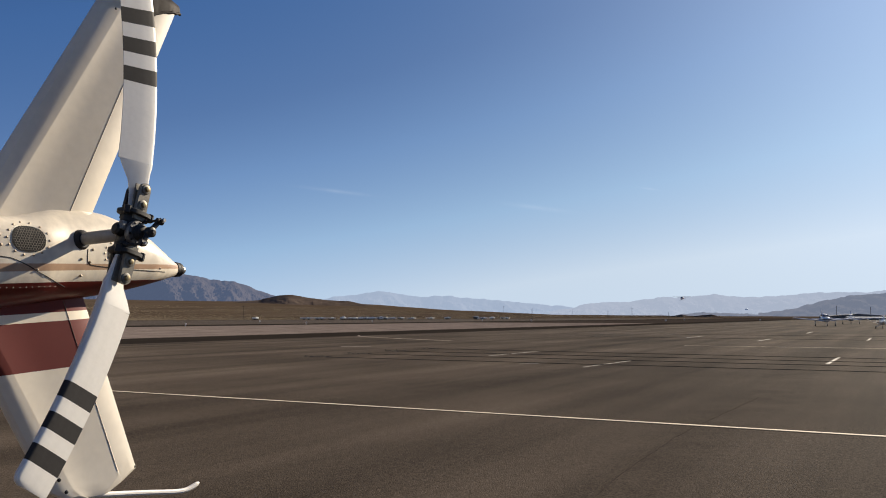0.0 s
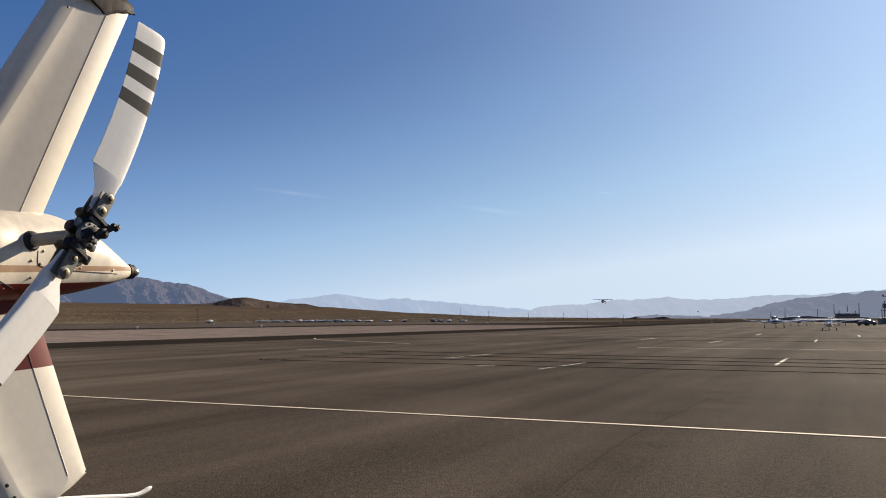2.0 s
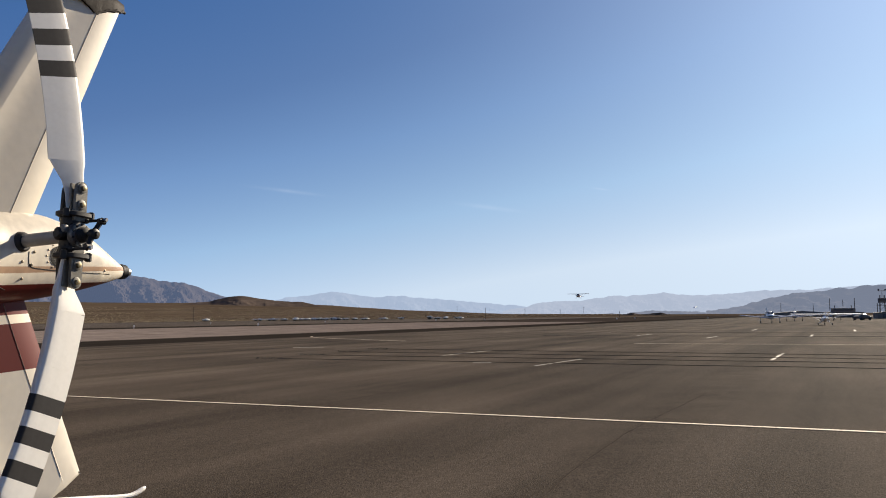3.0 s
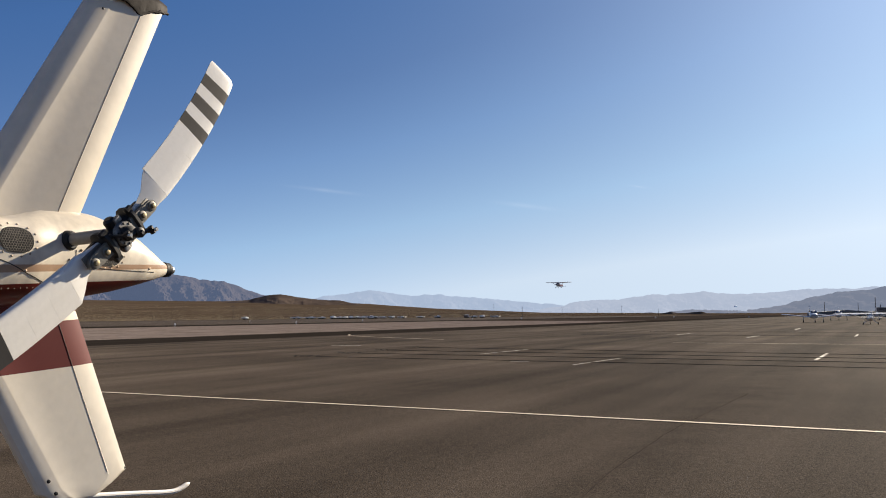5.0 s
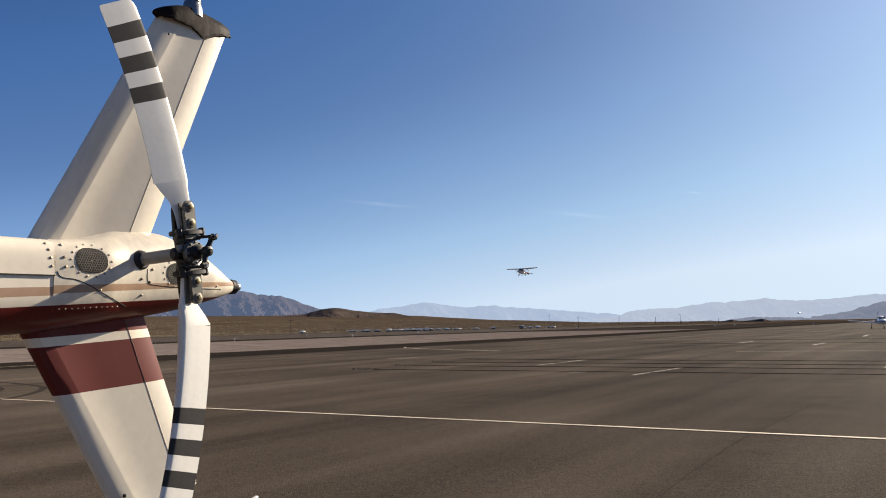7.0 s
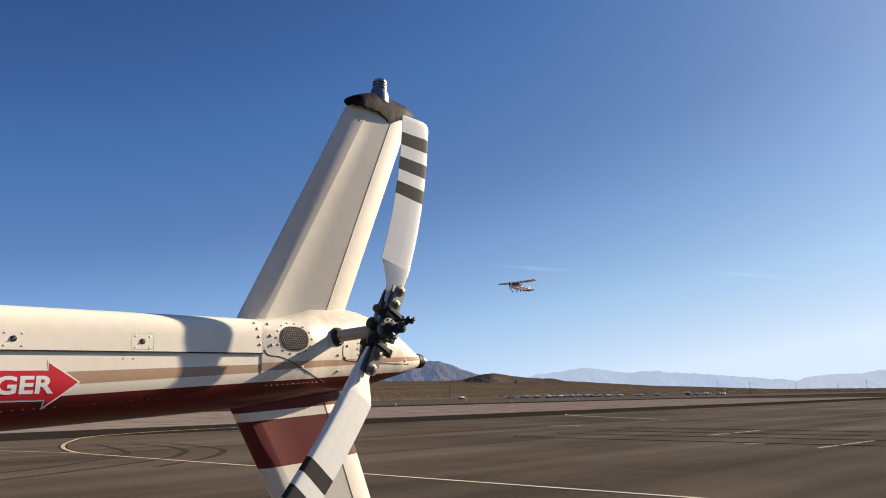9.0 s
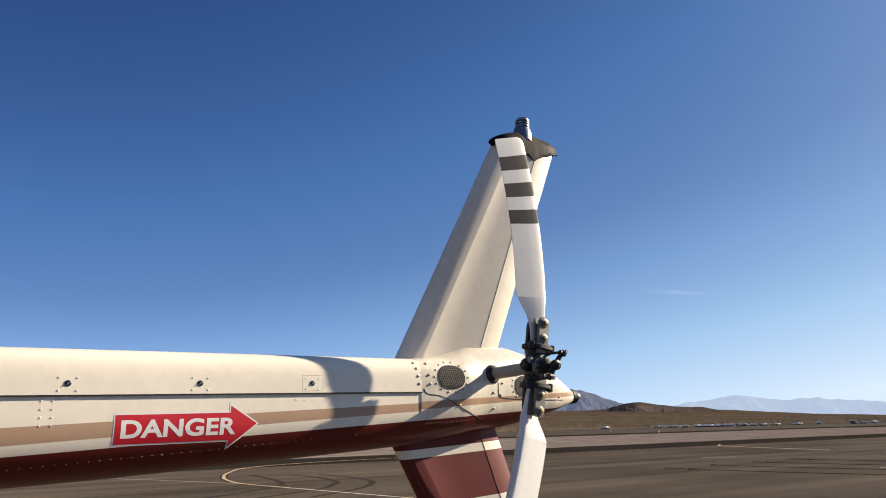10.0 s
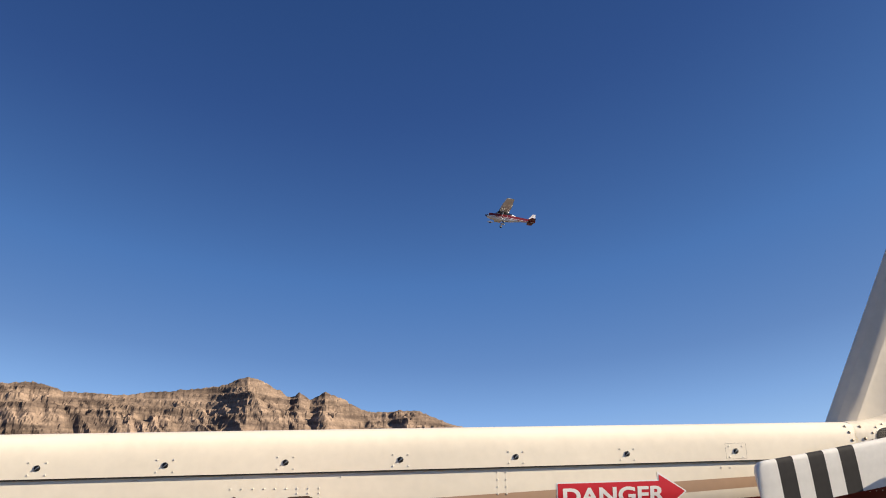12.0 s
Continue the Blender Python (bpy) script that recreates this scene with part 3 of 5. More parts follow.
lr.color_ramp.elements[0].color, lr.color_ramp.elements[1].color = (0.50, 0.48, 0.48, 1), (1.22, 1.16, 1.08, 1)
cl.new(lay.outputs[0], lr.inputs[0])
cm = cn.new("ShaderNodeMix"); cm.data_type, cm.blend_type = "RGBA", "MULTIPLY"; cm.inputs["Factor"].default_value = 1
base_in = color_socket(M_CLIFF); cl.new(base_in.links[0].from_socket, cm.inputs["A"]); cl.new(lr.outputs[0], cm.inputs["B"]); cl.new(cm.outputs["Result"], base_in)


def cliffs():
    """A stepped mountain: slopes, cliff bands and gullies, crest by a profile."""
    table = [(-112, 5.5), (-100, 6.8), (-92, 7.0), (-86, 7.1), (-81.5, 7.25), (-80.1, 7.45), (-78.7, 7.25), (-78.0, 6.86), (-75.7, 6.80), (-74.0, 6.82), (-73.0, 7.03), (-71.6, 7.2), (-70.2, 7.4), (-69.1, 7.45), (-68.0, 7.72), (-66.56, 8.22), (-65.6, 7.9), (-64.65, 7.34), (-64.07, 7.0), (-63.68, 6.78), (-63.13, 7.12), (-62.43, 6.7), (-61.41, 7.22), (-60.45, 6.9), (-58.9, 6.07), (-58.3, 5.83), (-57.0, 5.83), (-56.2, 6.0), (-55.0, 5.85), (-53.5, 5.3), (-52.4, 4.85), (-49, 3.6), (-45, 2.4), (-41, 1.2)]
    prof = curve_of(table)
    bm = bmesh.new()
    dist, depth, n, layers = 2900, 800, 700, 110
    rows = []
    for j in range(layers + 4):
        f = j / layers
        row = []
        for i in range(n + 1):
            a = -112 + 71 * i / n
            el = prof(a) + 0.05 * noise.fractal((a * 2.4, 2.2, 0), 0.7, 2.2, 4) * min(1, f) ** 7
            top = dist * math.tan(radians(el))
            if f <= 1:
                px, pd = a * 50.0, f * depth
                g = noise.ridged_multi_fractal((px / 240 + pd / 1500, pd / 620, 1.5), 0.9, 2.1, 6, 1.0, 2.0) - 1.2
                h = noise.fractal((px / 55, pd / 55, 4), 0.8, 2.1, 4)
                q = noise.fractal((px / 17, pd / 17, 9), 0.8, 2.1, 3)
                w = min(1.0, (1.03 - f) * 4) * min(1, f * 3)
                d = dist - depth * (1 - f) + 14 * h * min(1, w * 2) + 5 * q
                rock = min(1.0, max(0.0, (f - 0.66 + 0.05 * h) / 0.14))
                z = -20 + (top + 20) * (f ** 1.1 - 0.06 * math.sin(math.pi * min(1, f / 0.8)) ** 2) + 44 * g * w + 19 * h * w * (0.35 + 0.65 * rock) + 5 * q * (0.2 + 0.8 * rock)
                # ledges of harder rock
                lift = 30 + 5 * noise.noise((px / 900, 0, 2))
                k = (z + 10 * noise.noise((px / 420, 0, 6))) / lift
                z += lift * 0.8 * ((k % 1.0) ** 2.6 - (k % 1.0)) * min(1, w * 1.5 + 0.25) * rock
            else:
                d = dist + 500 * (f - 1) * layers / 4
                z = top * (1 - (f - 1) * layers / 5)
            row.append(bm.verts.new((d * math.sin(radians(a)), d * math.cos(radians(a)), z)))
        rows.append(row)
    for a, b in zip(rows, rows[1:]):
        for i in range(n):
            bm.faces.new((a[i], a[i + 1], b[i + 1], b[i]))
    return tagged(part("cliff_mountain", bm, M_CLIFF, smooth=0), "rugged brown limestone mountain with banded cliffs", "mountain", kind="structure")


cliffs()

# ---- helicopter ----
HELI = pose(-1.025, 2.667, 0, 0, 0, 62.2)
heli = thing("helicopter", HELI, "cream, tan and maroon helicopter parked on the apron, rotors turning", "helicopter")
E_TOP = 6.0                                     # how square the top of the boom is
CY = 0.32                                       # the middle plane of the boom; the tail rotor turns in y = 0
top_z = curve_of([(-4.2, 1.824), (-2.95, 1.844), (-1.6, 1.863), (-0.36, 1.878)])
bot_z = curve_of([(-4.2, 1.37), (-3.0, 1.455), (-1.31, 1.530), (-0.5, 1.578), (-0.2, 1.600)])
half_w = curve_of([(-4.2, 0.24), (-3.0, 0.195), (-1.3, 0.162), (-0.36, 0.148)])
seam_z = curve_of([(-4.2, 1.700), (-2.88, 1.718), (-1.66, 1.738), (-0.36, 1.762)])


def oval(x, zb, zt, hw, e=2.4, n=56, grow=0.0, e_top=None):
    e_low, e_top = e, e_top or e
    zc, hh = (zb + zt) / 2, (zt - zb) / 2 + grow
    out = []
    for k in range(n):
        a = 2 * math.pi * k / n
        ca, sa = math.cos(a), math.sin(a)
        e = e_top if sa > 0 else e_low
        out.append((x, CY + (hw + grow) * math.copysign(abs(ca) ** (2 / e), ca), zc + hh * math.copysign(abs(sa) ** (2 / e), sa)))
    return out


def boom():
    xs = [-4.2 + 0.16 * i for i in range(25)] + [-0.35]
    boom_tube = part("tail_boom", loft([oval(x, bot_z(x), top_z(x) - 0.008, half_w(x) - 0.002, e_top=E_TOP) for x in xs]), M_BOOM, heli, "cream boom with tan stripe and maroon belly")
    # drive shaft cover over the top of the boom
    rings = []
    for x in xs[:-1] + [-0.365]:
        zs, zt, hw = seam_z(x), top_z(x), half_w(x)
        zb = bot_z(x)
        zc, hh = (zb + zt) / 2, (zt - zb) / 2
        k0 = math.asin(min(0.99, ((zs + 0.002 - zc) / hh)) ** (E_TOP / 2))
        arc = []
        for j in range(41):
            a = k0 + (math.pi - 2 * k0) * j / 40
            ca, sa = math.cos(a), math.sin(a)
            arc.append((x, CY + (hw + 0.003) * math.copysign(abs(ca) ** (2 / E_TOP), ca), zc + hh * abs(sa) ** (2 / E_TOP)))
        inner = [(x, CY + (p[1] - CY) * 0.94, p[2] - 0.004) for p in reversed(arc)]
        rings.append(arc + inner)
    cover = part("driveshaft_cover", loft(rings), M_BOOM, heli, "cream hinged cover with dark quarter-turn latches")
    # dark gap under the cover, camera side
    part("cover_seam", loft([[(x, CY - half_w(x) - 0.0035, seam_z(x) + 0.002), (x, CY - half_w(x) - 0.0035, seam_z(x) - 0.002), (x, CY - half_w(x) + 0.03, seam_z(x) - 0.002), (x, CY - half_w(x) + 0.03, seam_z(x) + 0.002)] for x in xs[:-1] + [-0.365]]), M_DARK, heli)
    return cover, boom_tube


def side_y(x, z, grow=0.0):
    """The camera side of the boom at x and height z."""
    zb, zt, hw = bot_z(x), top_z(x), half_w(x)
    s = min(0.999, abs((z - (zb + zt) / 2) / ((zt - zb) / 2)))
    e = E_TOP if z > (zb + zt) / 2 else 2.4
    return CY - (hw + grow) * (1 - s ** e) ** (1 / e)


cover, boom_tube = boom()
bpy.context.view_layer.update()


def skin_y(x, z):
    """The camera side of the boom where a line across meets it."""
    return boom_tube.ray_cast((x, -3, z), (0, 1, 0))[1].y

OUT = (0, -1, 0)
# latches with their four rivets
for i, x in enumerate((-0.778, -1.130, -1.473, -1.812, -2.134, -2.455, -2.78, -3.1)):
    z = seam_z(x) + 0.0300
    y = side_y(x, z, 0.003)
    part("latch", tube([(x, y + 0.006, z), (x, y - 0.0012, z), (x, y - 0.0022, z)], [0.0080, 0.0080, 0.0052], 14), M_GREASE, cover, "dark quarter-turn latch" if i == 0 else "")
    part("latch_slot", box((0.014, 0.003, 0.0025), bevel=0.0005, m=pose(x, y - 0.0018, z, 0, -40, 0)), M_STEEL, cover)
    tagged(part("latch_rivets", domes([(x + dx, side_y(x + dx, z + dz, 0.003), z + dz) for dx in (-0.022, 0.022) for dz in (-0.018, 0.014)], OUT, 0.0026), M_RIVET, cover), kind="stuff")
    if i == 0:
        corners = [(x - .034, z - .024), (x + .034, z - .022), (x + .034, z + .024), (x - .034, z + .022)]
        on_cover = lambda a, b: cover.ray_cast((a, -3, b), (0, 1, 0))[1].y
        rim = [(a, on_cover(a, b) + 0.0002, b) for (a0, b0), (a1, b1) in zip(corners, corners[1:] + corners[:1]) for a, b in ((a0 + (a1 - a0) * k / 8, b0 + (b1 - b0) * k / 8) for k in range(8))]
        part("latch_plate_edge", tube(rim + rim[:1], 0.0004, 6), M_SEAM, cover, "thin grimy edge of an inspection plate")

# rivet rows on the belly seam and at the frames
row = [(x, 1.669 + 0.064 * x) for x in (-3.6 + 0.0265 * k for k in range(116))]
tagged(part("belly_rivets", domes([(x, skin_y(x, z), z) for x, z in row if x < -0.5], OUT, 0.0016), mat("bright rivet", (0.5, 0.42, 0.38), 0.35, 0.4), heli), kind="stuff")
cols = [(-1.53 + dx, z) for dx in (0, 0.026) for z in (1.728 - 0.02 * k for k in range(4))] + [(-0.83, 1.735), (-0.80, 1.735), (-1.98, 1.72), (-2.25, 1.72)]
cols += [(-2.28 + 0.03 * k, 1.69 - 0.013 * r) for k in range(9) for r in range(3) if not (r and k < 6)]
tagged(part("frame_rivets", domes([(x, skin_y(x, z), z) for x, z in cols], OUT, 0.0026), M_RIVET, heli), kind="stuff")


# tail cone: gearbox cowl with its hump
tail_rows = [(-0.362, 1.5875, 1.8795, 0.1490), (-0.30, 1.593, 1.883, 0.1510), (-0.23, 1.601, 1.891, 0.1525), (-0.16, 1.610, 1.910, 0.154), (-0.08, 1.620, 1.937, 0.142), (0.03, 1.633, 1.948, 0.132), (0.13, 1.648, 1.942, 0.124), (0.24, 1.667, 1.918, 0.110), (0.34, 1.690, 1.874, 0.094), (0.425, 1.711, 1.829, 0.062), (0.492, 1.730, 1.792, 0.034), (0.515, 1.738, 1.784, 0.024)]
top_t, bot_t, wid_t = (curve_of([(r[0], r[k]) for r in tail_rows]) for k in (2, 1, 3))


cone_e = curve_of([(-0.362, E_TOP), (-0.22, 3.4), (-0.08, 2.3), (0.6, 2.2)])    # square like the boom at first, then round


def cone_y(x, z, grow=0.0):
    zb, zt, hw = bot_t(x), top_t(x), wid_t(x)
    s = min(0.999, abs((z - (zb + zt) / 2) / ((zt - zb) / 2)))
    e = cone_e(x) if z > (zb + zt) / 2 else 2.2
    return CY - (hw + grow) * (1 - s ** e) ** (1 / e)


cowl = part("gearbox_cowl", loft([oval(x, bot_t(x), top_t(x), wid_t(x), e=2.2, n=64, e_top=cone_e(x)) for x in (-0.362 + 0.02 * k for k in range(44))] + [oval(*tail_rows[-1], e=2.2, n=64)]), M_COWL, heli, "cream rounded tail cowl with rivets and two vents", smooth=50)
part("tail_light", tube([(0.505, CY, 1.761), (0.509, CY, 1.761), (0.522, CY, 1.761), (0.524, CY, 1.761), (0.526, CY, 1.761), (0.536, CY, 1.761), (0.538, CY, 1.761)], [0.025, 0.030, 0.030, 0.025, 0.028, 0.028, 0.022], 20), M_BLACK, heli, "small black-rimmed tail lamp")
part("tail_light_lens", tube([(0.534, CY, 1.761), (0.549, CY, 1.761), (0.560, CY, 1.761), (0.565, CY, 1.761)], [0.019, 0.019, 0.015, 0.006], 16), M_STEEL, heli)


def wrap_tube(pts, r, name, material, parent, fn, lift=0.0):
    part(name, tube([(x, fn(x, z) - lift, z) for x, z in pts], r, 6), material, parent)


# edge of the cowl, dark joint line
joint = [p.to_2d() for p in smooth_path([(-0.366, 1.882, 0), (-0.362, 1.83, 0), (-0.352, 1.775, 0), (-0.335, 1.757, 0), (-0.29, 1.752, 0), (-0.24, 1.735, 0), (-0.19, 1.712, 0), (-0.13, 1.690, 0), (-0.07, 1.672, 0)], 5)]
wrap_tube(joint[10:], 0.0015, "cowl_joint", M_DARK, cowl, cone_y)
wrap_tube([p.to_2d() for p in smooth_path([(-0.004, 1.80, 0), (-0.004, 1.768, 0), (0.008, 1.750, 0), (0.06, 1.745, 0), (0.2, 1.742, 0), (0.40, 1.744, 0)], 5)], 0.0015, "cover_joint", M_DARK, cowl, cone_y)
bolts = [(-0.388, 1.858), (-0.381, 1.84), (-0.376, 1.815), (-0.372, 1.79), (-0.335, 1.858), (-0.33, 1.82), (-0.325, 1.79), (-0.03, 1.80), (0.008, 1.757), (0.018, 1.80), (-0.03, 1.765), (0.16, 1.755), (0.36, 1.755), (-0.2, 1.72), (-0.02, 1.71)]
tagged(part("cowl_screws", domes([(x, cone_y(x, z) - 0.001 if x > -0.36 else side_y(x, z, 0.003), z) for x, z in bolts], OUT, 0.005), M_SCREW, cowl), kind="stuff")
tagged(part("belly_fasteners", domes([(-0.42 + 0.022 * k, cone_y(max(-0.36, -0.42 + 0.022 * k), 1.655 + 0.0012 * k), 1.655 + 0.0012 * k) for k in range(15)], OUT, 0.0019), M_RIVET, cowl), kind="stuff")


def vent(x0, z0, rx, rz):
    """An oval honeycomb grille let into the cowl."""
    ring = [(x0 + rx * 1.08 * math.copysign(abs(math.cos(a)) ** 0.8, math.cos(a)), z0 + rz * 1.08 * math.copysign(abs(math.sin(a)) ** 0.8, math.sin(a))) for a in (2 * math.pi * k / 32 for k in range(33))]
    part("vent_rim", tube([(x, cone_y(x, z) + 0.0004, z) for x, z in ring], 0.0012, 6), M_BOOM, cowl, "rim of an oval vent")
    # near-black sheet just over the cowl paints in the vent's unlit inside
    bm = bmesh.new()
    loop = [(x0 + (x - x0) * 0.97, z0 + (z - z0) * 0.97) for x, z in ring[:-1]]
    loft([[(x0 + (x - x0) * k, cone_y(x0 + (x - x0) * k, z0 + (z - z0) * k) - 0.0016, z0 + (z - z0) * k) for x, z in loop] for k in (1.0, 0.75, 0.5, 0.25, 0.02)], bm=bm, caps=False)
    part("vent_dark_sheet", bm, M_DARK, cowl, smooth=0)
    bm = bmesh.new()
    s = 0.0088
    for i in range(-12, 13):
        for j in range(-9, 10):
            x, z = x0 + (i + 0.5 * (j % 2)) * s, z0 + j * s * 0.87
            if (abs(x - x0) / rx) ** 2.5 + (abs(z - z0) / rz) ** 2.5 > 0.95:
                continue
            y = cone_y(x, z) - 0.0035
            hexa = [[(x + s * k * math.cos(math.pi / 3 * q + 0.52), y, z + s * k * math.sin(math.pi / 3 * q + 0.52)) for q in range(6)] for k in (0.577, 0.475)]
            loft(hexa, caps=False, bm=bm)
    tagged(part("vent_mesh", bm, mat("grille metal", (0.15, 0.135, 0.115), 0.5, 0.4), cowl, "dark honeycomb grille", smooth=0), kind="stuff")
    n = 14
    tagged(part("vent_screws", domes([(x, cone_y(x, z), z) for x, z in ((x0 + rx * 1.33 * math.cos(2 * math.pi * k / n), z0 + rz * 1.33 * math.sin(2 * math.pi * k / n)) for k in range(n))], OUT, 0.004), M_SCREW, cowl), kind="stuff")


vent(-0.233, 1.815, 0.055, 0.039)
vent(0.143, 1.791, 0.055, 0.036)


# fins
CANT = math.tan(radians(9.0))


def fin(name, sections, material, label, spar, cant, strip_at):
    """A fin lofted from (z_le, x_le, z_te, x_te, thickness) with a raised spar line and a bevelled trailing strip, each from root to tip."""
    rings = []
    for q, (zl, xl, zt, xt, th) in enumerate(sections):
        f = q / (len(sections) - 1)
        le, te = spar[0] + (spar[1] - spar[0]) * f, strip_at[0] + (strip_at[1] - strip_at[0]) * f
        prof = [(0.0, 0.0), (0.008, 0.38), (0.03, 0.68), (0.07, 0.88), (le * 0.45, 0.955), (le * 0.7, 0.985), (le * 0.92, 1.0), (le * 0.98, 0.998), (le + 0.030, 0.930), (0.45, 0.922), (te, 0.912), (te + 0.007, 0.84), *((te + (1 - te) * v, k) for v, k in ((0.12, 0.81), (0.35, 0.72), (0.65, 0.52), (0.86, 0.34), (1.0, 0.18)))]
        up = [(s, k) for s, k in prof]
        ring = [(xl + (xt - xl) * s, CY - th / 2 * k, zl + (zt - zl) * s) for s, k in up] + [(xl + (xt - xl) * s, CY + th / 2 * k, zl + (zt - zl) * s) for s, k in reversed(up[1:])]
        mid = (xl + xt) / 2
        rings.append([(x - 0.9 * (x - mid) * cant, y - (x - mid) * cant, z) for x, y, z in ring])
    return part(name, loft(rings), material, heli, label, smooth=22)


U_STRIP, L_STRIP = (0.745, 0.665), (0.79, 0.74)   # where the trailing strips begin, root to tip


def mixz(a, b, f):
    return tuple(p + (q - p) * f for p, q in zip(a, b))


u0, u1 = (1.80, -0.412, 1.80, 0.055, 0.105), (2.80, 0.140, 2.775, 0.470, 0.068)
upper = fin("upper_fin", [mixz(u0, u1, k / 6) for k in range(7)], M_FIN, "swept cream upper fin with grimy leading edge", (0.172, 0.28), CANT, U_STRIP)
l0, l1 = (1.66, -0.418, 1.66, 0.080, 0.065), (0.985, -0.026, 1.016, 0.345, 0.05)
lower = fin("lower_fin", [mixz(l0, l1, k / 8) for k in range(9)] + [(0.958, 0.03, 0.975, 0.28, 0.052), (0.947, 0.09, 0.948, 0.226, 0.04)], M_FIN_LOW, "lower fin with maroon and cream bands", (0.15, 0.25), CANT * 0.3, L_STRIP)
for at in ((0.03, CY - 0.03, 0.985), (0.33, CY - 0.012, 1.02), (0.235, CY - 0.02, 1.035), (0.0, CY - 0.03, 1.03)):
    part("fin_bolt", domes([at], OUT, 0.007), M_GREASE, lower)
part("fin_bolt", domes([(0.165, CY - 0.03, 2.705)], OUT, 0.005), M_GREASE, upper)



def fin_line(sections, at, bulge, cant=CANT):
    """Points down a fin's near side at one part of its chord."""
    out = []
    for q, (zl, xl, zt, xt, th) in enumerate(sections):
        c = at[0] + (at[1] - at[0]) * (0.06 + 0.9 * q / (len(sections) - 1)) + 0.004
        x, mid = xl + (xt - xl) * c, (xl + xt) / 2
        out.append((x - 0.9 * (x - mid) * cant, CY - th / 2 * bulge - (x - mid) * cant, zl + (zt - zl) * c))
    return out


u_secs, l_secs = [mixz(u0, u1, 0.06 + 0.9 * k / 8) for k in range(9)], [mixz(l0, l1, 0.05 + 0.93 * k / 8) for k in range(9)]
part("seam", tube(fin_line(u_secs, U_STRIP, 0.895), 0.0015, 6), M_SEAM, upper, "dark seam before the trailing edge strip")
part("seam", tube(fin_line(l_secs, L_STRIP, 0.895, CANT * 0.3), 0.0016, 6), M_SEAM, lower)
# brown cap with a ragged lower edge
cap_rings = []
for k in range(19):
    s = k / 18
    x = 0.118 + 0.375 * s
    dip = 2.766 + 0.0015 * math.sin(k * 2.1) - 0.030 * math.exp(-((s - 0.56) / 0.10) ** 2) + 0.030 * max(0, (s - 0.72) / 0.28) + 0.012 * (1 - s) ** 4
    top = 2.822 + 0.030 * math.sin(math.pi * min(1, s * 1.9) / 2) - 0.020 * max(0, (s - 0.35) / 0.65) - 0.03 * (1 - s) ** 6
    w = 0.034 + 0.008 * math.sin(math.pi * s)
    w *= min(1, 0.25 + 5 * s, 0.35 + 4 * (1 - s))
    cap_rings.append([(x, CY - w, dip), (x, CY - w * 1.05, (dip + top) / 2), (x, CY - w * 0.7, top - 0.004), (x, CY, top), (x, CY + w * 0.7, top - 0.004), (x, CY + w * 1.05, (dip + top) / 2), (x, CY + w, dip), (x, CY, dip + 0.01)])
part("fin_cap", loft(cap_rings), M_CAP, heli, "dark brown moulded cap with ragged sealant edge", smooth=60)
part("sealant_edge", tube([(0.118 + 0.375 * k / 60, CY - 0.038 * min(1, 0.25 + 5 * k / 60, 0.35 + 4 * (1 - k / 60)), 2.765 + 0.0018 * math.sin(k * 0.9) + 0.001 * math.sin(k * 2.3) - 0.030 * math.exp(-((k / 60 - 0.56) / 0.10) ** 2) + 0.030 * max(0, (k / 60 - 0.72) / 0.28) + 0.012 * (1 - k / 60) ** 4) for k in range(61)], 0.006, 6), M_CAP, heli)
beacon = part("beacon", tube([(0.302, CY, 2.82), (0.302, CY, 2.856), (0.303, CY, 2.86), (0.305, CY, 2.874), (0.307, CY, 2.876), (0.309, CY, 2.918), (0.309, CY, 2.924)], [0.042, 0.040, 0.036, 0.034, 0.029, 0.028, 0.022], 18), M_STEEL, heli, "small metal beacon on the fin")
for zb in (2.880, 2.892, 2.904):
    part("beacon_ring", tube([(0.308, CY, zb), (0.3082, CY, zb + 0.005)], 0.0305, 18), M_GREASE, beacon)

# tail skid
part("tail_skid", tube([p for p in smooth_path([(0.05, CY, 0.965), (0.2, CY, 0.942), (0.40, CY, 0.912), (0.55, CY, 0.888), (0.615, CY, 0.886), (0.675, CY, 0.902)], 5)], [0.010] * 24 + [0.008, 0.004], 10), M_SKID, heli, "thin white bent tail skid")


# danger arrow
def decal(outline, name, material, label, lift):
    """A thin sheet over the boom side, cut to an outline."""
    bm = bmesh.new()
    f = bm.faces.new([bm.verts.new((x, 0, z)) for x, z in outline])
    for k in range(30):
        bmesh.ops.bisect_plane(bm, geom=bm.verts[:] + bm.edges[:] + bm.faces[:], plane_co=(0, 0, 1.58 + 0.005 * k), plane_no=(0, 0, 1))
    for v in bm.verts:
        v.co.y = skin_y(v.co.x, v.co.z) - lift
    return part(name, bm, material, heli, label, smooth=60)


def arrow(grow):
    x0, x1, x2 = -1.350, -1.035, -0.955
    a, b, c, d = 1.6935, 1.619, 1.7125, 1.6005
    mid = (a + b) / 2 + 0.006
    s = 0.034                                    # the sign leans with the stripe
    pts = [(x0 - grow, b - grow), (x1 - grow * 1.0, b - grow), (x1 - grow, d - grow * 2.2), (x2 + grow * 1.6, mid), (x1 - grow, c + grow * 2.2), (x1 - grow, a + grow), (x0 - grow, a + grow)]
    return [(x, z + s * (x - x0) * 0.5) for x, z in pts]


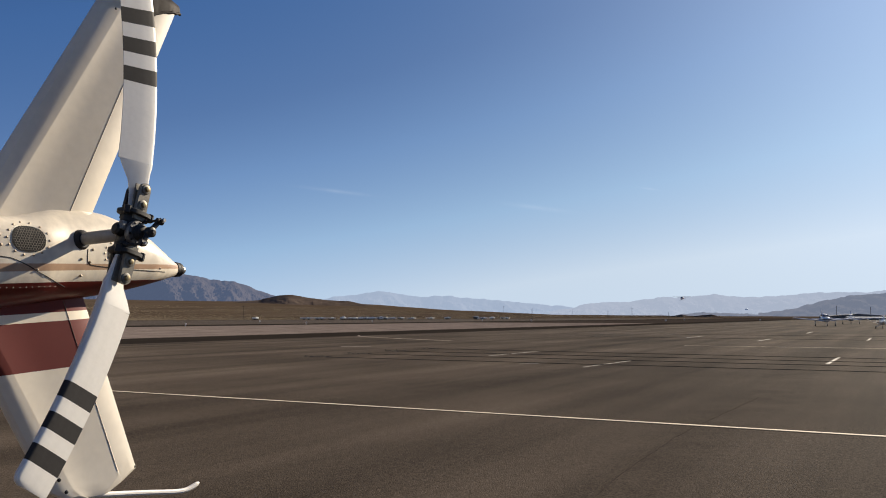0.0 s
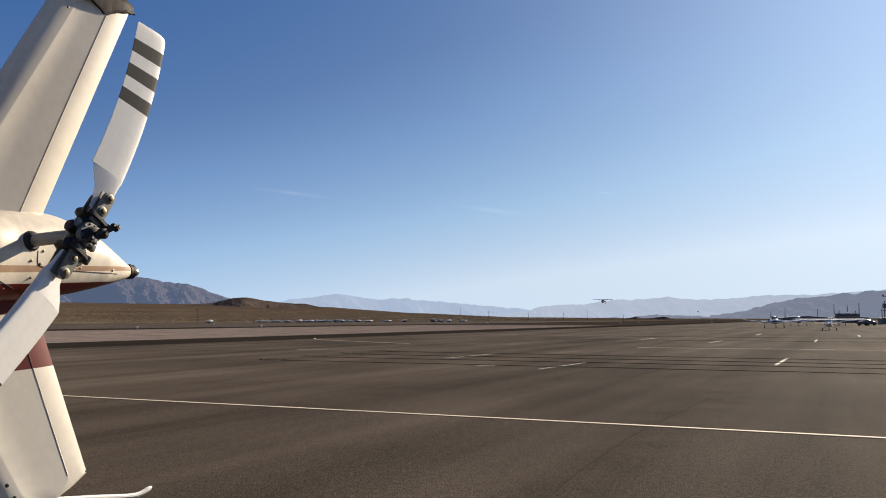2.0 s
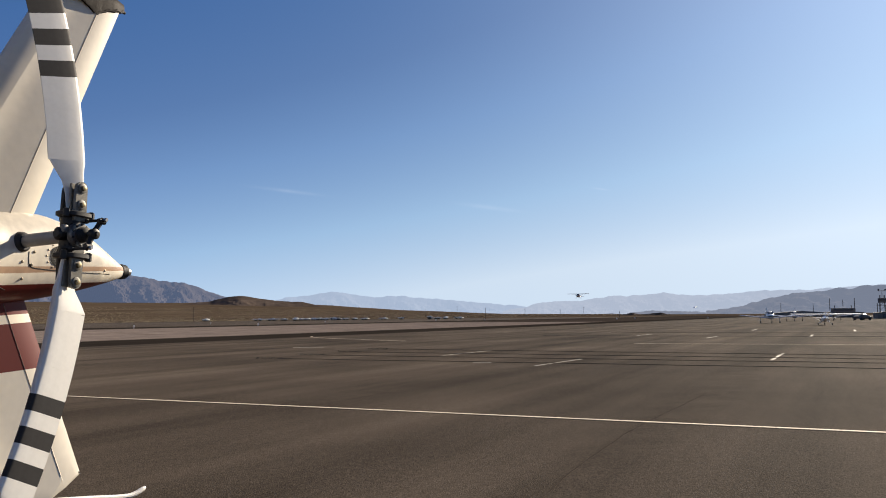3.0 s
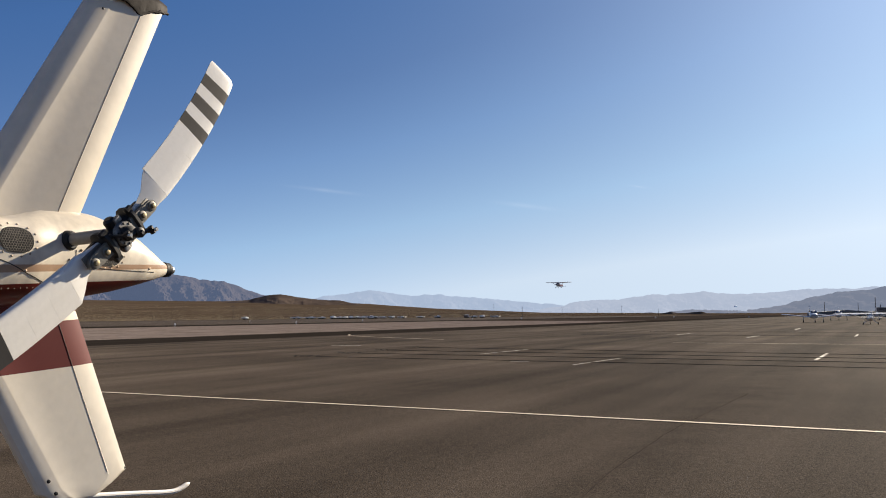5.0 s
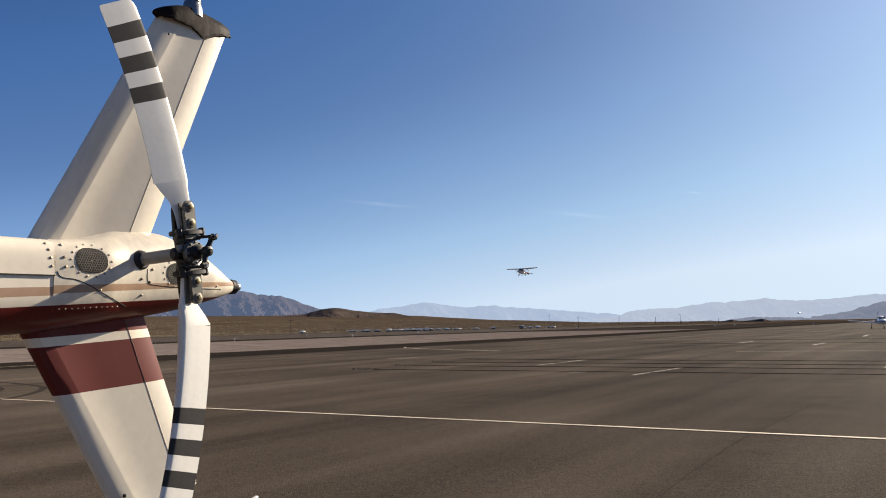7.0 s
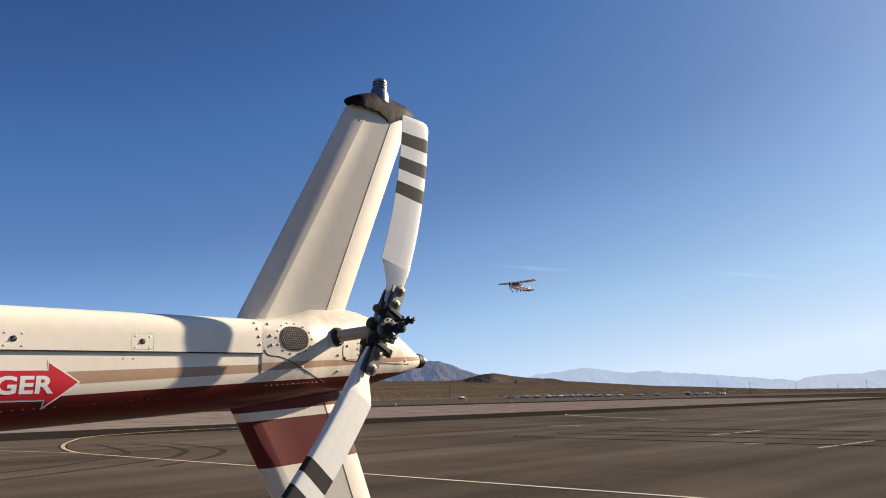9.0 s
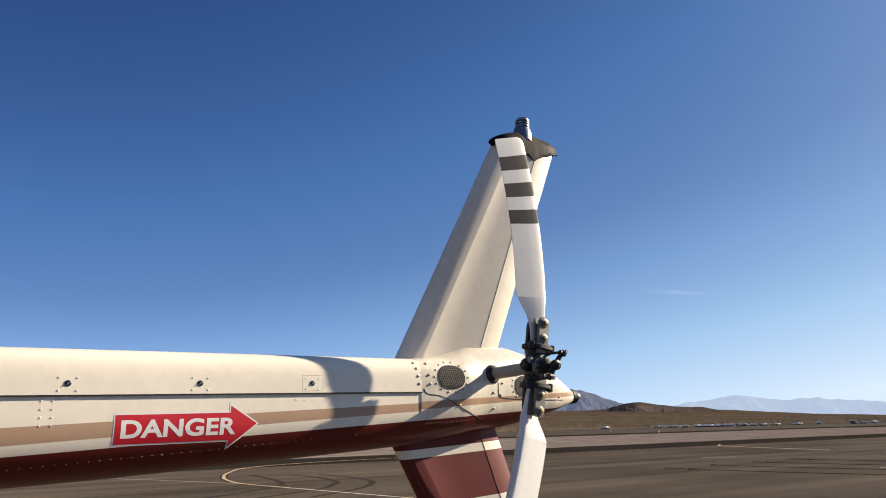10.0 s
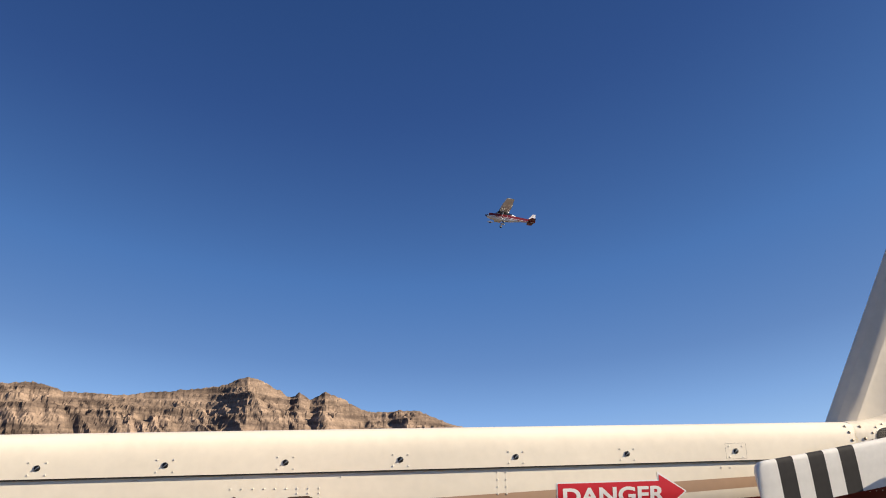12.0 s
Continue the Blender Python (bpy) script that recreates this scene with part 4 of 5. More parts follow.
decal(arrow(0.004), "arrow_border", M_WHITE, "white border of the sign", 0.0005)
decal(arrow(0.0), "arrow_sign", M_RED, "red arrow-shaped danger sign on the boom", 0.0009)
fc = bpy.data.curves.new("letters", "FONT")
fc.body, fc.size, fc.extrude, fc.offset = "DANGER", 0.062, 0.0, 0.0020
fc.space_character = 1.02
tmp = new("letters", fc)
bpy.context.view_layer.update()
me = bpy.data.meshes.new_from_object(tmp.evaluated_get(bpy.context.evaluated_depsgraph_get()))
bpy.data.objects.remove(tmp)
xs_ = [v.co.x for v in me.vertices]; zs_ = [v.co.y for v in me.vertices]
bm = bmesh.new(); bm.from_mesh(me)
bmesh.ops.triangulate(bm, faces=bm.faces)
bmesh.ops.subdivide_edges(bm, edges=[e for e in bm.edges if e.calc_length() > 0.008], cuts=4, use_grid_fill=True)
for v in bm.verts:
    fx, fz = (v.co.x - min(xs_)) / (max(xs_) - min(xs_)), (v.co.y - min(zs_)) / (max(zs_) - min(zs_))
    x = -1.335 + 0.318 * fx
    z = 1.6335 + 0.047 * fz + 0.017 * (x + 1.35)
    v.co = (x, skin_y(x, z) - 0.0012, z)
part("danger_letters", bm, M_WHITE, heli, "bold white letters reading DANGER", smooth=0)


# horizontal stabiliser, seen end on: a cambered section with a closing rib
def stab_section(y, k=1.0):
    lower = [(-2.235, 1.650), (-2.236, 1.638), (-2.222, 1.617), (-2.188, 1.597), (-2.14, 1.585), (-2.06, 1.582), (-1.98, 1.588), (-1.90, 1.599), (-1.83, 1.615), (-1.786, 1.635)]
    upper = [(-1.80, 1.6365), (-1.86, 1.629), (-1.93, 1.627), (-2.0, 1.632), (-2.08, 1.645), (-2.15, 1.655), (-2.21, 1.658)]
    return [(p.x, y, p.y) for p in smooth_path([(x, z, 0) for x, z in lower], 4) + smooth_path([(x, z, 0) for x, z in upper], 4)]


stab = part("stabilizer", loft([stab_section(-0.67), stab_section(-0.3), stab_section(0.1), stab_section(0.5), stab_section(0.9), stab_section(1.31)]), M_STAB, heli, "copper brown horizontal stabilizer")
part("closing_rib", tube([(x, -0.672, z) for _, _, z, x in ((0, 0, p[2], p[0]) for p in stab_section(0) + stab_section(0)[:1])], 0.0028, 6), M_STAB, stab)
for at in ((-2.205, -0.672, 1.632), (-2.172, -0.672, 1.613)):
    part("rib_bolt", domes([at], OUT, 0.005), M_BOLT, stab)
tagged(part("rib_rivets", domes([(x, -0.672, z + 0.003) for x, z in ((-2.2, 1.658), (-2.14, 1.655), (-2.08, 1.646), (-2.03, 1.637), (-1.98, 1.63), (-1.93, 1.628), (-1.88, 1.628), (-1.85, 1.612), (-1.88, 1.603))], OUT, 0.004), M_STAB, stab), kind="stuff")
part("nav_light_body", tube([(-2.125, -0.69, 1.612), (-2.11, -0.69, 1.6125), (-2.085, -0.69, 1.6125), (-2.062, -0.69, 1.612), (-2.047, -0.69, 1.6115)], [0.021, 0.0215, 0.017, 0.009, 0.003], 18), M_STAB, stab, "bullet-shaped copper lamp housing")
part("nav_lens", tube([(-2.146, -0.69, 1.612), (-2.142, -0.69, 1.612), (-2.135, -0.69, 1.612), (-2.124, -0.69, 1.612)], [0.006, 0.014, 0.0195, 0.021], 18), M_LENS, stab, "red navigation lamp lens")
part("stab_bracket", prism([(-2.16, 1.650), (-2.12, 1.668), (-2.07, 1.670), (-2.03, 1.655), (-2.02, 1.64)], CY - 0.21, CY - 0.19), M_STAB, stab)
part("stab_bracket_bolt", domes([(-2.10, CY - 0.211, 1.66)], OUT, 0.007), M_GREASE, stab)

# gearbox shaft
part("shaft_collar", tube([(-0.03, CY - 0.115, 1.829), (-0.029, CY - 0.138, 1.829), (-0.028, CY - 0.146, 1.829)], [0.036, 0.033, 0.025], 18), M_BLACK, heli, "black rubber collar round the shaft")
part("rotor_shaft", tube([(-0.032, CY - 0.1, 1.830), (0, 0.02, 1.8435)], 0.0215, 18), M_GREY, heli, "grey tail rotor shaft")


# tail rotor: hub and two blades, each turning about the hub
HUB = Vector((0, 0, 1.844))
hub_thing = part("tail_rotor_hub", box((0.15, 0.05, 0.06), bevel=0.012), M_GREASE, heli, "greasy dark tail rotor hub")


def hub_piece(name, bm, material, label=""):
    return part(name, bm, material, hub_thing, label)


def plate(x0, x1, w, y0, y1):
    """A flat plate along x with a round outer end, from y0 to y1."""
    s = 1 if x1 > x0 else -1
    end = [(x1 + s * (w * math.sin(q) - w), w * math.cos(q)) for q in (math.pi * k / 12 for k in range(13))]
    return prism([(x0, w * 1.1), *end, (x0, -w * 1.1)], y0, y1)


def rod(a, b, r, sides=10):
    return tube([a, b], r, sides)


ARM = Vector((0.048, 0, -0.0255))               # one end of the crosshead, from the shaft's axis
for s in (-1, 1):
    hub_piece("grip", plate(s * 0.045, s * 0.172, 0.021, -0.036, -0.024), M_GRIP)
    hub_piece("grip", plate(s * 0.045, s * 0.168, 0.026, 0.014, 0.026), M_GREASE)
    hub_piece("grip_spacer", box((0.05, 0.05, 0.036), (s * 0.072, -0.004, 0), 0.008), M_GREASE)
    for r_ in (0.097, 0.151):
        hub_piece("grip_bolt", tube([(s * r_, 0.032, 0), (s * r_, -0.039, 0), (s * r_, -0.0392, 0), (s * r_, -0.047, 0), (s * r_, -0.048, 0)], [0.006, 0.006, 0.0092, 0.0088, 0.005], 6), M_BOLT)
        hub_piece("grip_washer", tube([(s * r_, -0.034, 0), (s * r_, -0.0385, 0), (s * r_, -0.0395, 0)], [0.0165, 0.0165, 0.0145], 16), M_GRIP)
    # boot plate across the blade's axis, with its clamp lugs
    hub_piece("boot_plate", loft([[(s * x, k * 0.042 * math.copysign(abs(math.cos(q)) ** 0.7, math.cos(q)) - 0.006, k * 0.054 * math.copysign(abs(math.sin(q)) ** 0.7, math.sin(q))) for q in (2 * math.pi * j / 24 for j in range(24))] for x, k in ((0.058, 0.9), (0.061, 1.0), (0.072, 1.0), (0.075, 0.9))]), M_BLACK)
    for z_ in (-0.048, 0.048):
        hub_piece("clamp_lug", tube([(s * 0.052, -0.028, z_), (s * 0.055, -0.028, z_), (s * 0.078, -0.028, z_), (s * 0.081, -0.028, z_)], [0.006, 0.011, 0.011, 0.006], 8), M_GREASE)
    hub_piece("feather_bearing", tube([(s * 0.030, 0, 0), (s * 0.036, 0, 0), (s * 0.055, 0, 0), (s * 0.060, 0, 0)], [0.030, 0.036, 0.036, 0.030], 14), M_GREASE)
    # pitch horn, link and the crosshead's arm
    a = ARM * s
    hub_piece("pitch_horn", loft([[(a.x * k + s * 0.066 * (1 - k), y, a.z * k + w) for y, w in ((-0.026, -0.010), (-0.026, 0.010), (-0.008, 0.010), (-0.008, -0.010))] for k in (1.18, 1.0, 0.5, 0.0)]), M_GREASE)
    hub_piece("pitch_link", tube([(a.x, -0.018, a.z), (a.x, -0.040, a.z), (a.x, -0.042, a.z), (a.x, -0.088, a.z), (a.x, -0.104, a.z)], [0.008, 0.008, 0.0048, 0.0048, 0.007], 8), M_BLACK)
    hub_piece("rod_end", rod((a.x * 0.9, -0.104, a.z * 0.9 + 0.012), (a.x * 0.9, -0.104, a.z * 0.9 - 0.012), 0.0095), M_GREASE)
    hub_piece("link_bolt", tube([(a.x * 1.0, -0.098, a.z), (a.x * 1.0, -0.116, a.z), (a.x * 1.0, -0.118, a.z), (a.x * 1.0, -0.124, a.z)], [0.005, 0.005, 0.0075, 0.006], 6), M_STEEL)
    hub_piece("crosshead_arm", tube([(0, -0.094, 0), a * 0.45 + Vector((0, -0.098, 0)), a * 0.98 + Vector((0, -0.102, 0)), a * 1.12 + Vector((0, -0.102, 0))], [0.013, 0.0085, 0.0085, 0.006], 8), M_GREASE)
flange = hub_piece("hub_flange", tube([(0, -0.026, 0), (0, -0.040, 0), (0, -0.044, 0), (0, -0.045, 0)], [0.040, 0.040, 0.038, 0.028], 28), M_WORN, "worn steel flange with small holes")
tagged(hub_piece("flange_bolts", domes([(0.033 * math.cos(q), -0.0445, 0.033 * math.sin(q)) for q in (2 * math.pi * k / 10 for k in range(10))], OUT, 0.0045), M_GREASE), kind="stuff")
hub_piece("slider_boot", tube([(0, -0.044, 0), (0, -0.050, 0), (0, -0.054, 0), (0, -0.060, 0), (0, -0.064, 0), (0, -0.070, 0), (0, -0.074, 0)], [0.022, 0.026, 0.020, 0.025, 0.019, 0.023, 0.014], 16), M_BLACK)
hub_piece("slider_rod", tube([(0, -0.07, 0), (0, -0.108, 0), (0, -0.118, 0)], [0.009, 0.009, 0.006], 12), M_GREASE)
hub_piece("crosshead", tube([(0, -0.086, 0), (0, -0.089, 0), (0, -0.108, 0), (0, -0.111, 0)], [0.012, 0.017, 0.017, 0.012], 12), M_GREASE)
hub_piece("trunnion", tube([(0, -0.004, -0.062), (0, -0.004, -0.055), (0, -0.004, 0.055), (0, -0.004, 0.062)], [0.013, 0.021, 0.021, 0.013], 12), M_GREASE)
hub_piece("balance_weight", box((0.030, 0.018, 0.020), (0.012, -0.022, 0.047), 0.005), M_WORN)
hub_piece("balance_weight", box((0.026, 0.018, 0.018), (-0.016, -0.022, -0.047), 0.005), M_WORN)
# Rolling-shutter bend put into each blade's shape: root and rigid sections end to end.
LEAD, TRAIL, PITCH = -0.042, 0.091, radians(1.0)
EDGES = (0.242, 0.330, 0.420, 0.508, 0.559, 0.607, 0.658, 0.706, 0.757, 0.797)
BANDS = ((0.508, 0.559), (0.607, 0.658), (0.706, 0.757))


def blade_ring(x, le, te, th):
    """One section of a blade, nose at le, turned a little nose out."""
    prof = [(0.0, 0.0), (0.006, 0.42), (0.022, 0.74), (0.055, 0.95), (0.11, 1.0), (0.25, 0.94), (0.5, 0.70), (0.8, 0.34), (1.0, 0.10)]
    flat = [(-th / 2 * k, le + (te - le) * q) for q, k in prof] + [(th / 2 * k, le + (te - le) * q) for q, k in reversed(prof[1:])]
    return [(x, y * math.cos(PITCH) + z * math.sin(PITCH), z * math.cos(PITCH) - y * math.sin(PITCH)) for y, z in flat]


def thick(r):
    return 0.031 - 0.010 * (r - 0.24) / 0.56


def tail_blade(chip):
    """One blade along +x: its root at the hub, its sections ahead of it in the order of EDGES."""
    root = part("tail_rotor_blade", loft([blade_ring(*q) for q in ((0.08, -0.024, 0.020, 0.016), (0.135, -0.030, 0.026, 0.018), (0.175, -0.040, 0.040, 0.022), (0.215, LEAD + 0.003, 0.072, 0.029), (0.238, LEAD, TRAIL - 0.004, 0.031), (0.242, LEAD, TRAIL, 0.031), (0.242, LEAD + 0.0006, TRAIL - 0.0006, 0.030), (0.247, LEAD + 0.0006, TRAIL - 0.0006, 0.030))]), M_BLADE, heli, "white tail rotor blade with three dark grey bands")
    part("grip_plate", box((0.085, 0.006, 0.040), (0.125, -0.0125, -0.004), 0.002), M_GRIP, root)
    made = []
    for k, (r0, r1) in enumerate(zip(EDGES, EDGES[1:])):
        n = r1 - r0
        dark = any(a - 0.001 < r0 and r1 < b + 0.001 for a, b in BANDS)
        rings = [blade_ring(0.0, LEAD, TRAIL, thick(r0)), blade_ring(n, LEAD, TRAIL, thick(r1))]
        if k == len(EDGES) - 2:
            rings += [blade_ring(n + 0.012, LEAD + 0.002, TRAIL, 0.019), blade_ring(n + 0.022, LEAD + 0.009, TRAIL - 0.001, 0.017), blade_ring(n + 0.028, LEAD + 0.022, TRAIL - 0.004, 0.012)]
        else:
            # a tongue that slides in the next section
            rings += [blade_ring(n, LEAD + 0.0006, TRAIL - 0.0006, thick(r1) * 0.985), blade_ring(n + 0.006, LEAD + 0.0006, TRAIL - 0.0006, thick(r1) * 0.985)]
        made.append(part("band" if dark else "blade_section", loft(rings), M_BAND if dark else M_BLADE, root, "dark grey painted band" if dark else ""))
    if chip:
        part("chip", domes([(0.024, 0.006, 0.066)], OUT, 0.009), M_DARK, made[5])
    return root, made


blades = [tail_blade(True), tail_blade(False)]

# main rotor: mast, hub and two blades, above the cabin
MAST = Vector((-6.4, CY, 3.05))
main_hub = part("main_rotor_hub", box((0.5, 0.18, 0.12), bevel=0.03), M_GREY, heli, "grey main rotor hub")


def main_blade():
    def section(x, le, te, th, z):
        prof = [(0, 0), (0.05, 0.6), (0.2, 1.0), (0.5, 0.75), (1.0, 0.05)]
        return [(x, le + (te - le) * s, z + th / 2 * k) for s, k in prof] + [(x, le + (te - le) * s, z - th / 2 * k) for s, k in reversed(prof[1:])]
    z = lambda x: 0.015 * x
    b = part("main_rotor_blade", loft([section(0.25, 0.06, -0.06, 0.06, 0)] + [section(x, 0.12, -0.25, 0.04, z(x)) for x in (0.7, 1.5, 2.5, 3.5, 4.4, 4.72)] + [section(5.02, 0.09, -0.19, 0.03, z(5)), section(5.05, 0.03, -0.19, 0.02, z(5))]), M_MAIN, heli, "long black main rotor blade")
    part("trim_tab", box((0.35, 0.09, 0.004), (4.1, -0.262, z(4.1)), 0.001), M_MAIN, b)
    return b


main_blades = [main_blade(), main_blade()]

# the cabin that carries all this
body = [(-4.25, 1.35, 1.85, 0.22), (-4.5, 1.18, 1.95, 0.34), (-4.9, 0.95, 2.18, 0.52), (-5.4, 0.72, 2.38, 0.64), (-6.0, 0.58, 2.42, 0.68), (-6.7, 0.55, 2.40, 0.69), (-7.4, 0.55, 2.26, 0.69), (-8.0, 0.56, 1.95, 0.66), (-8.5, 0.60, 1.55, 0.55), (-8.9, 0.72, 1.25, 0.36), (-9.1, 0.86, 1.08, 0.14)]
fus = part("fuselage", loft([oval(*r, e=2.6, n=40) for r in body]), M_BOOM, heli, "cream cabin with maroon belly", smooth=60)
for s in (-1, 1):
    part("door_window", box((0.62, 0.02, 0.52), bevel=0.008, m=pose(-7.05, CY + s * 0.69, 1.72, s * -8, 0, 0)), M_GLASS, fus)
    part("door_window", box((0.55, 0.02, 0.50), bevel=0.008, m=pose(-6.25, CY + s * 0.685, 1.74, s * -8, 0, 0)), M_GLASS, fus)
    path = [(-5.2, CY + s * 0.96, 0.045), (-6.5, CY + s * 0.96, 0.045), (-8.3, CY + s * 0.96, 0.045), (-8.65, CY + s * 0.96, 0.09), (-8.8, CY + s * 0.96, 0.2)]
    part("landing_skid", tube(path, 0.045, 12), M_SKID, heli)
    for x in (-5.9, -7.5):
        part("skid_leg", tube([(x, CY + s * 0.3, 0.62), (x, CY + s * 0.7, 0.5), (x, CY + s * 0.93, 0.2), (x, CY + s * 0.96, 0.06)], 0.035, 10), M_SKID, heli)
part("rotor_mast", tube([(-6.4, CY, 2.3), (-6.4, CY, 3.07)], 0.05, 14), M_GREY, heli)


# ---- light aeroplanes ----
def ring_yz(x, zb, zt, hw, n=20, e=2.5):
    zc, hh = (zb + zt) / 2, (zt - zb) / 2
    return [(x, hw * math.copysign(abs(math.cos(a)) ** (2 / e), math.cos(a)), zc + hh * math.copysign(abs(math.sin(a)) ** (2 / e), math.sin(a))) for a in (2 * math.pi * k / n for k in range(n))]


def wing(sections, bm=None):
    """sections: (y, x_le, chord, thickness, z)."""
    rings = []
    for y, xl, ch, th, z in sections:
        prof = [(0, 0), (0.04, 0.55), (0.15, 0.95), (0.35, 1), (0.7, 0.5), (1, 0.05)]
        rings.append([(xl - ch * s, y, z + th * 0.7 * k) for s, k in prof] + [(xl - ch * s, y, z - th * 0.3 * k) for s, k in reversed(prof[1:])])
    return loft(rings, bm=bm)


def wheel(ob, x, y, r, w, spat=None):
    p = part("wheel", tube([(x, y - w / 2, r), (x, y - w / 3, r), (x, y + w / 3, r), (x, y + w / 2, r)], [r * 0.8, r, r, r * 0.8], 16), M_TYRE, ob)
    part("rim", tube([(x, y - w / 2 - 0.01, r), (x, y + w / 2 + 0.01, r)], r * 0.45, 12), M_AWHITE, p)
    if spat:
        part("wheel_fairing", loft([ring_yz(x + dx, r * 0.55, r * 0.55 + h, hw, 12) for dx, h, hw in ((0.38, 0.05, 0.03), (0.25, 0.25, 0.09), (0.0, 0.33, 0.11), (-0.3, 0.2, 0.07), (-0.5, 0.05, 0.02))]), spat, ob)


def high_wing(name, m, label, stripe, spats=True, group=""):
    """A four-seat high-wing aeroplane, nose towards +x, standing on z = 0."""
    t = thing(name, m, label, "aeroplane", group)
    hull = [(2.35, 0.98, 1.32, 0.18), (2.2, 0.85, 1.48, 0.38), (1.7, 0.74, 1.60, 0.48), (1.1, 0.66, 1.66, 0.53), (0.55, 0.64, 2.12, 0.55), (0.1, 0.63, 2.24, 0.55), (-0.8, 0.66, 2.22, 0.53), (-1.6, 0.76, 1.98, 0.44), (-2.6, 0.98, 1.72, 0.28), (-4.0, 1.18, 1.52, 0.14), (-5.1, 1.28, 1.46, 0.06)]
    body = part("fuselage", loft([ring_yz(*h) for h in hull]), M_AWHITE, t, smooth=50)
    zc = lambda x: float(np.interp(x, [-5.1, -2.6, 0, 2.3], [1.42, 1.40, 1.30, 1.22]))
    hw = curve_of(sorted((h[0], h[3]) for h in hull))
    for s in (-1, 1):
        for zo, wd in ((0.12, 0.19), (-0.18, 0.035)):
            part("stripe", loft([[(x, s * (hw(x) + 0.012), zc(x) + zo - wd), (x, s * (hw(x) + 0.012), zc(x) + zo + wd), (x, s * (hw(x) - 0.05), zc(x) + zo + wd), (x, s * (hw(x) - 0.05), zc(x) + zo - wd)] for x in (2.1, 1.6, 1.0, 0, -1, -2, -3, -4, -4.8)]), stripe, body)
        part("side_window", loft([[(x, s * (hw(x) + 0.01), za), (x, s * (hw(x) * 0.93 + 0.01), zb_), (x, s * (hw(x) * 0.8), zb_), (x, s * (hw(x) * 0.8), za)] for x, za, zb_ in ((0.75, 1.66, 1.98), (0.0, 1.64, 2.06), (-0.7, 1.66, 2.04), (-1.5, 1.74, 1.92))]), M_GLASS, body)
        part("wing", wing([(0.0, 0.62, 1.62, 0.2, 2.24), (s * 2.6, 0.62, 1.62, 0.18, 2.30), (s * 5.3, 0.42, 1.15, 0.13, 2.39), (s * 5.5, 0.32, 0.95, 0.06, 2.41)]), M_AWHITE, t)
        part("wing_strut", tube([(0.2, s * 0.5, 0.78), (0.1, s * 2.55, 2.22)], 0.045, 8), M_AWHITE, t)
        part("tailplane", wing([(0, -4.1, 1.2, 0.1, 1.42), (s * 1.7, -4.35, 0.75, 0.06, 1.42)]), stripe, t)
        part("main_gear_leg", tube([(-0.25, s * 0.35, 0.75), (-0.25, s * 0.8, 0.55), (-0.25, s * 1.2, 0.22)], 0.045, 8), M_AWHITE, t)
        wheel(t, -0.25, s * 1.25, 0.2, 0.14, M_AWHITE if spats else None)
    part("windshield", loft([[(1.12, -0.47, 1.68), (1.12, 0.47, 1.68), (1.0, 0.4, 1.66), (1.0, -0.4, 1.66)], [(0.56, -0.47, 2.14), (0.56, 0.47, 2.14), (0.45, 0.4, 2.1), (0.45, -0.4, 2.1)]]), M_GLASS, t)
    part("tail_fin", prism([(-3.3, 1.48), (-4.2, 1.75), (-4.85, 2.68), (-5.3, 2.68), (-5.35, 1.35), (-4.9, 1.3)], -0.045, 0.045), M_AWHITE, t)
    part("fin_stripe", prism([(-3.9, 1.35), (-4.25, 1.80), (-5.36, 1.80), (-5.36, 1.33)], -0.055, 0.055), stripe, t)
    wheel(t, 1.75, 0, 0.17, 0.12, M_AWHITE if spats else None)
    part("nose_gear_leg", tube([(1.72, 0, 0.85), (1.75, 0, 0.25)], 0.045, 8), M_STEEL, t)
    part("spinner", tube([(2.33, 0, 1.15), (2.45, 0, 1.15), (2.62, 0, 1.15)], [0.16, 0.13, 0.02], 14), stripe, t)
    # near-black discs paint in the shade inside the two inlets
    part("cowl_inlet", tube([(2.30, -0.25, 1.2), (2.34, -0.25, 1.2)], 0.1, 12), M_DARK, t)
    part("cowl_inlet", tube([(2.30, 0.25, 1.2), (2.34, 0.25, 1.2)], 0.1, 12), M_DARK, t)
    prop = part("propeller", tube([(0, 0, -0.95), (0, 0, -0.6), (0, 0, 0), (0, 0, 0.6), (0, 0, 0.95)], [0.03, 0.07, 0.05, 0.07, 0.03], 8), M_BLACK, t)
    prop.location = (2.48, 0, 1.15)
    return t, prop


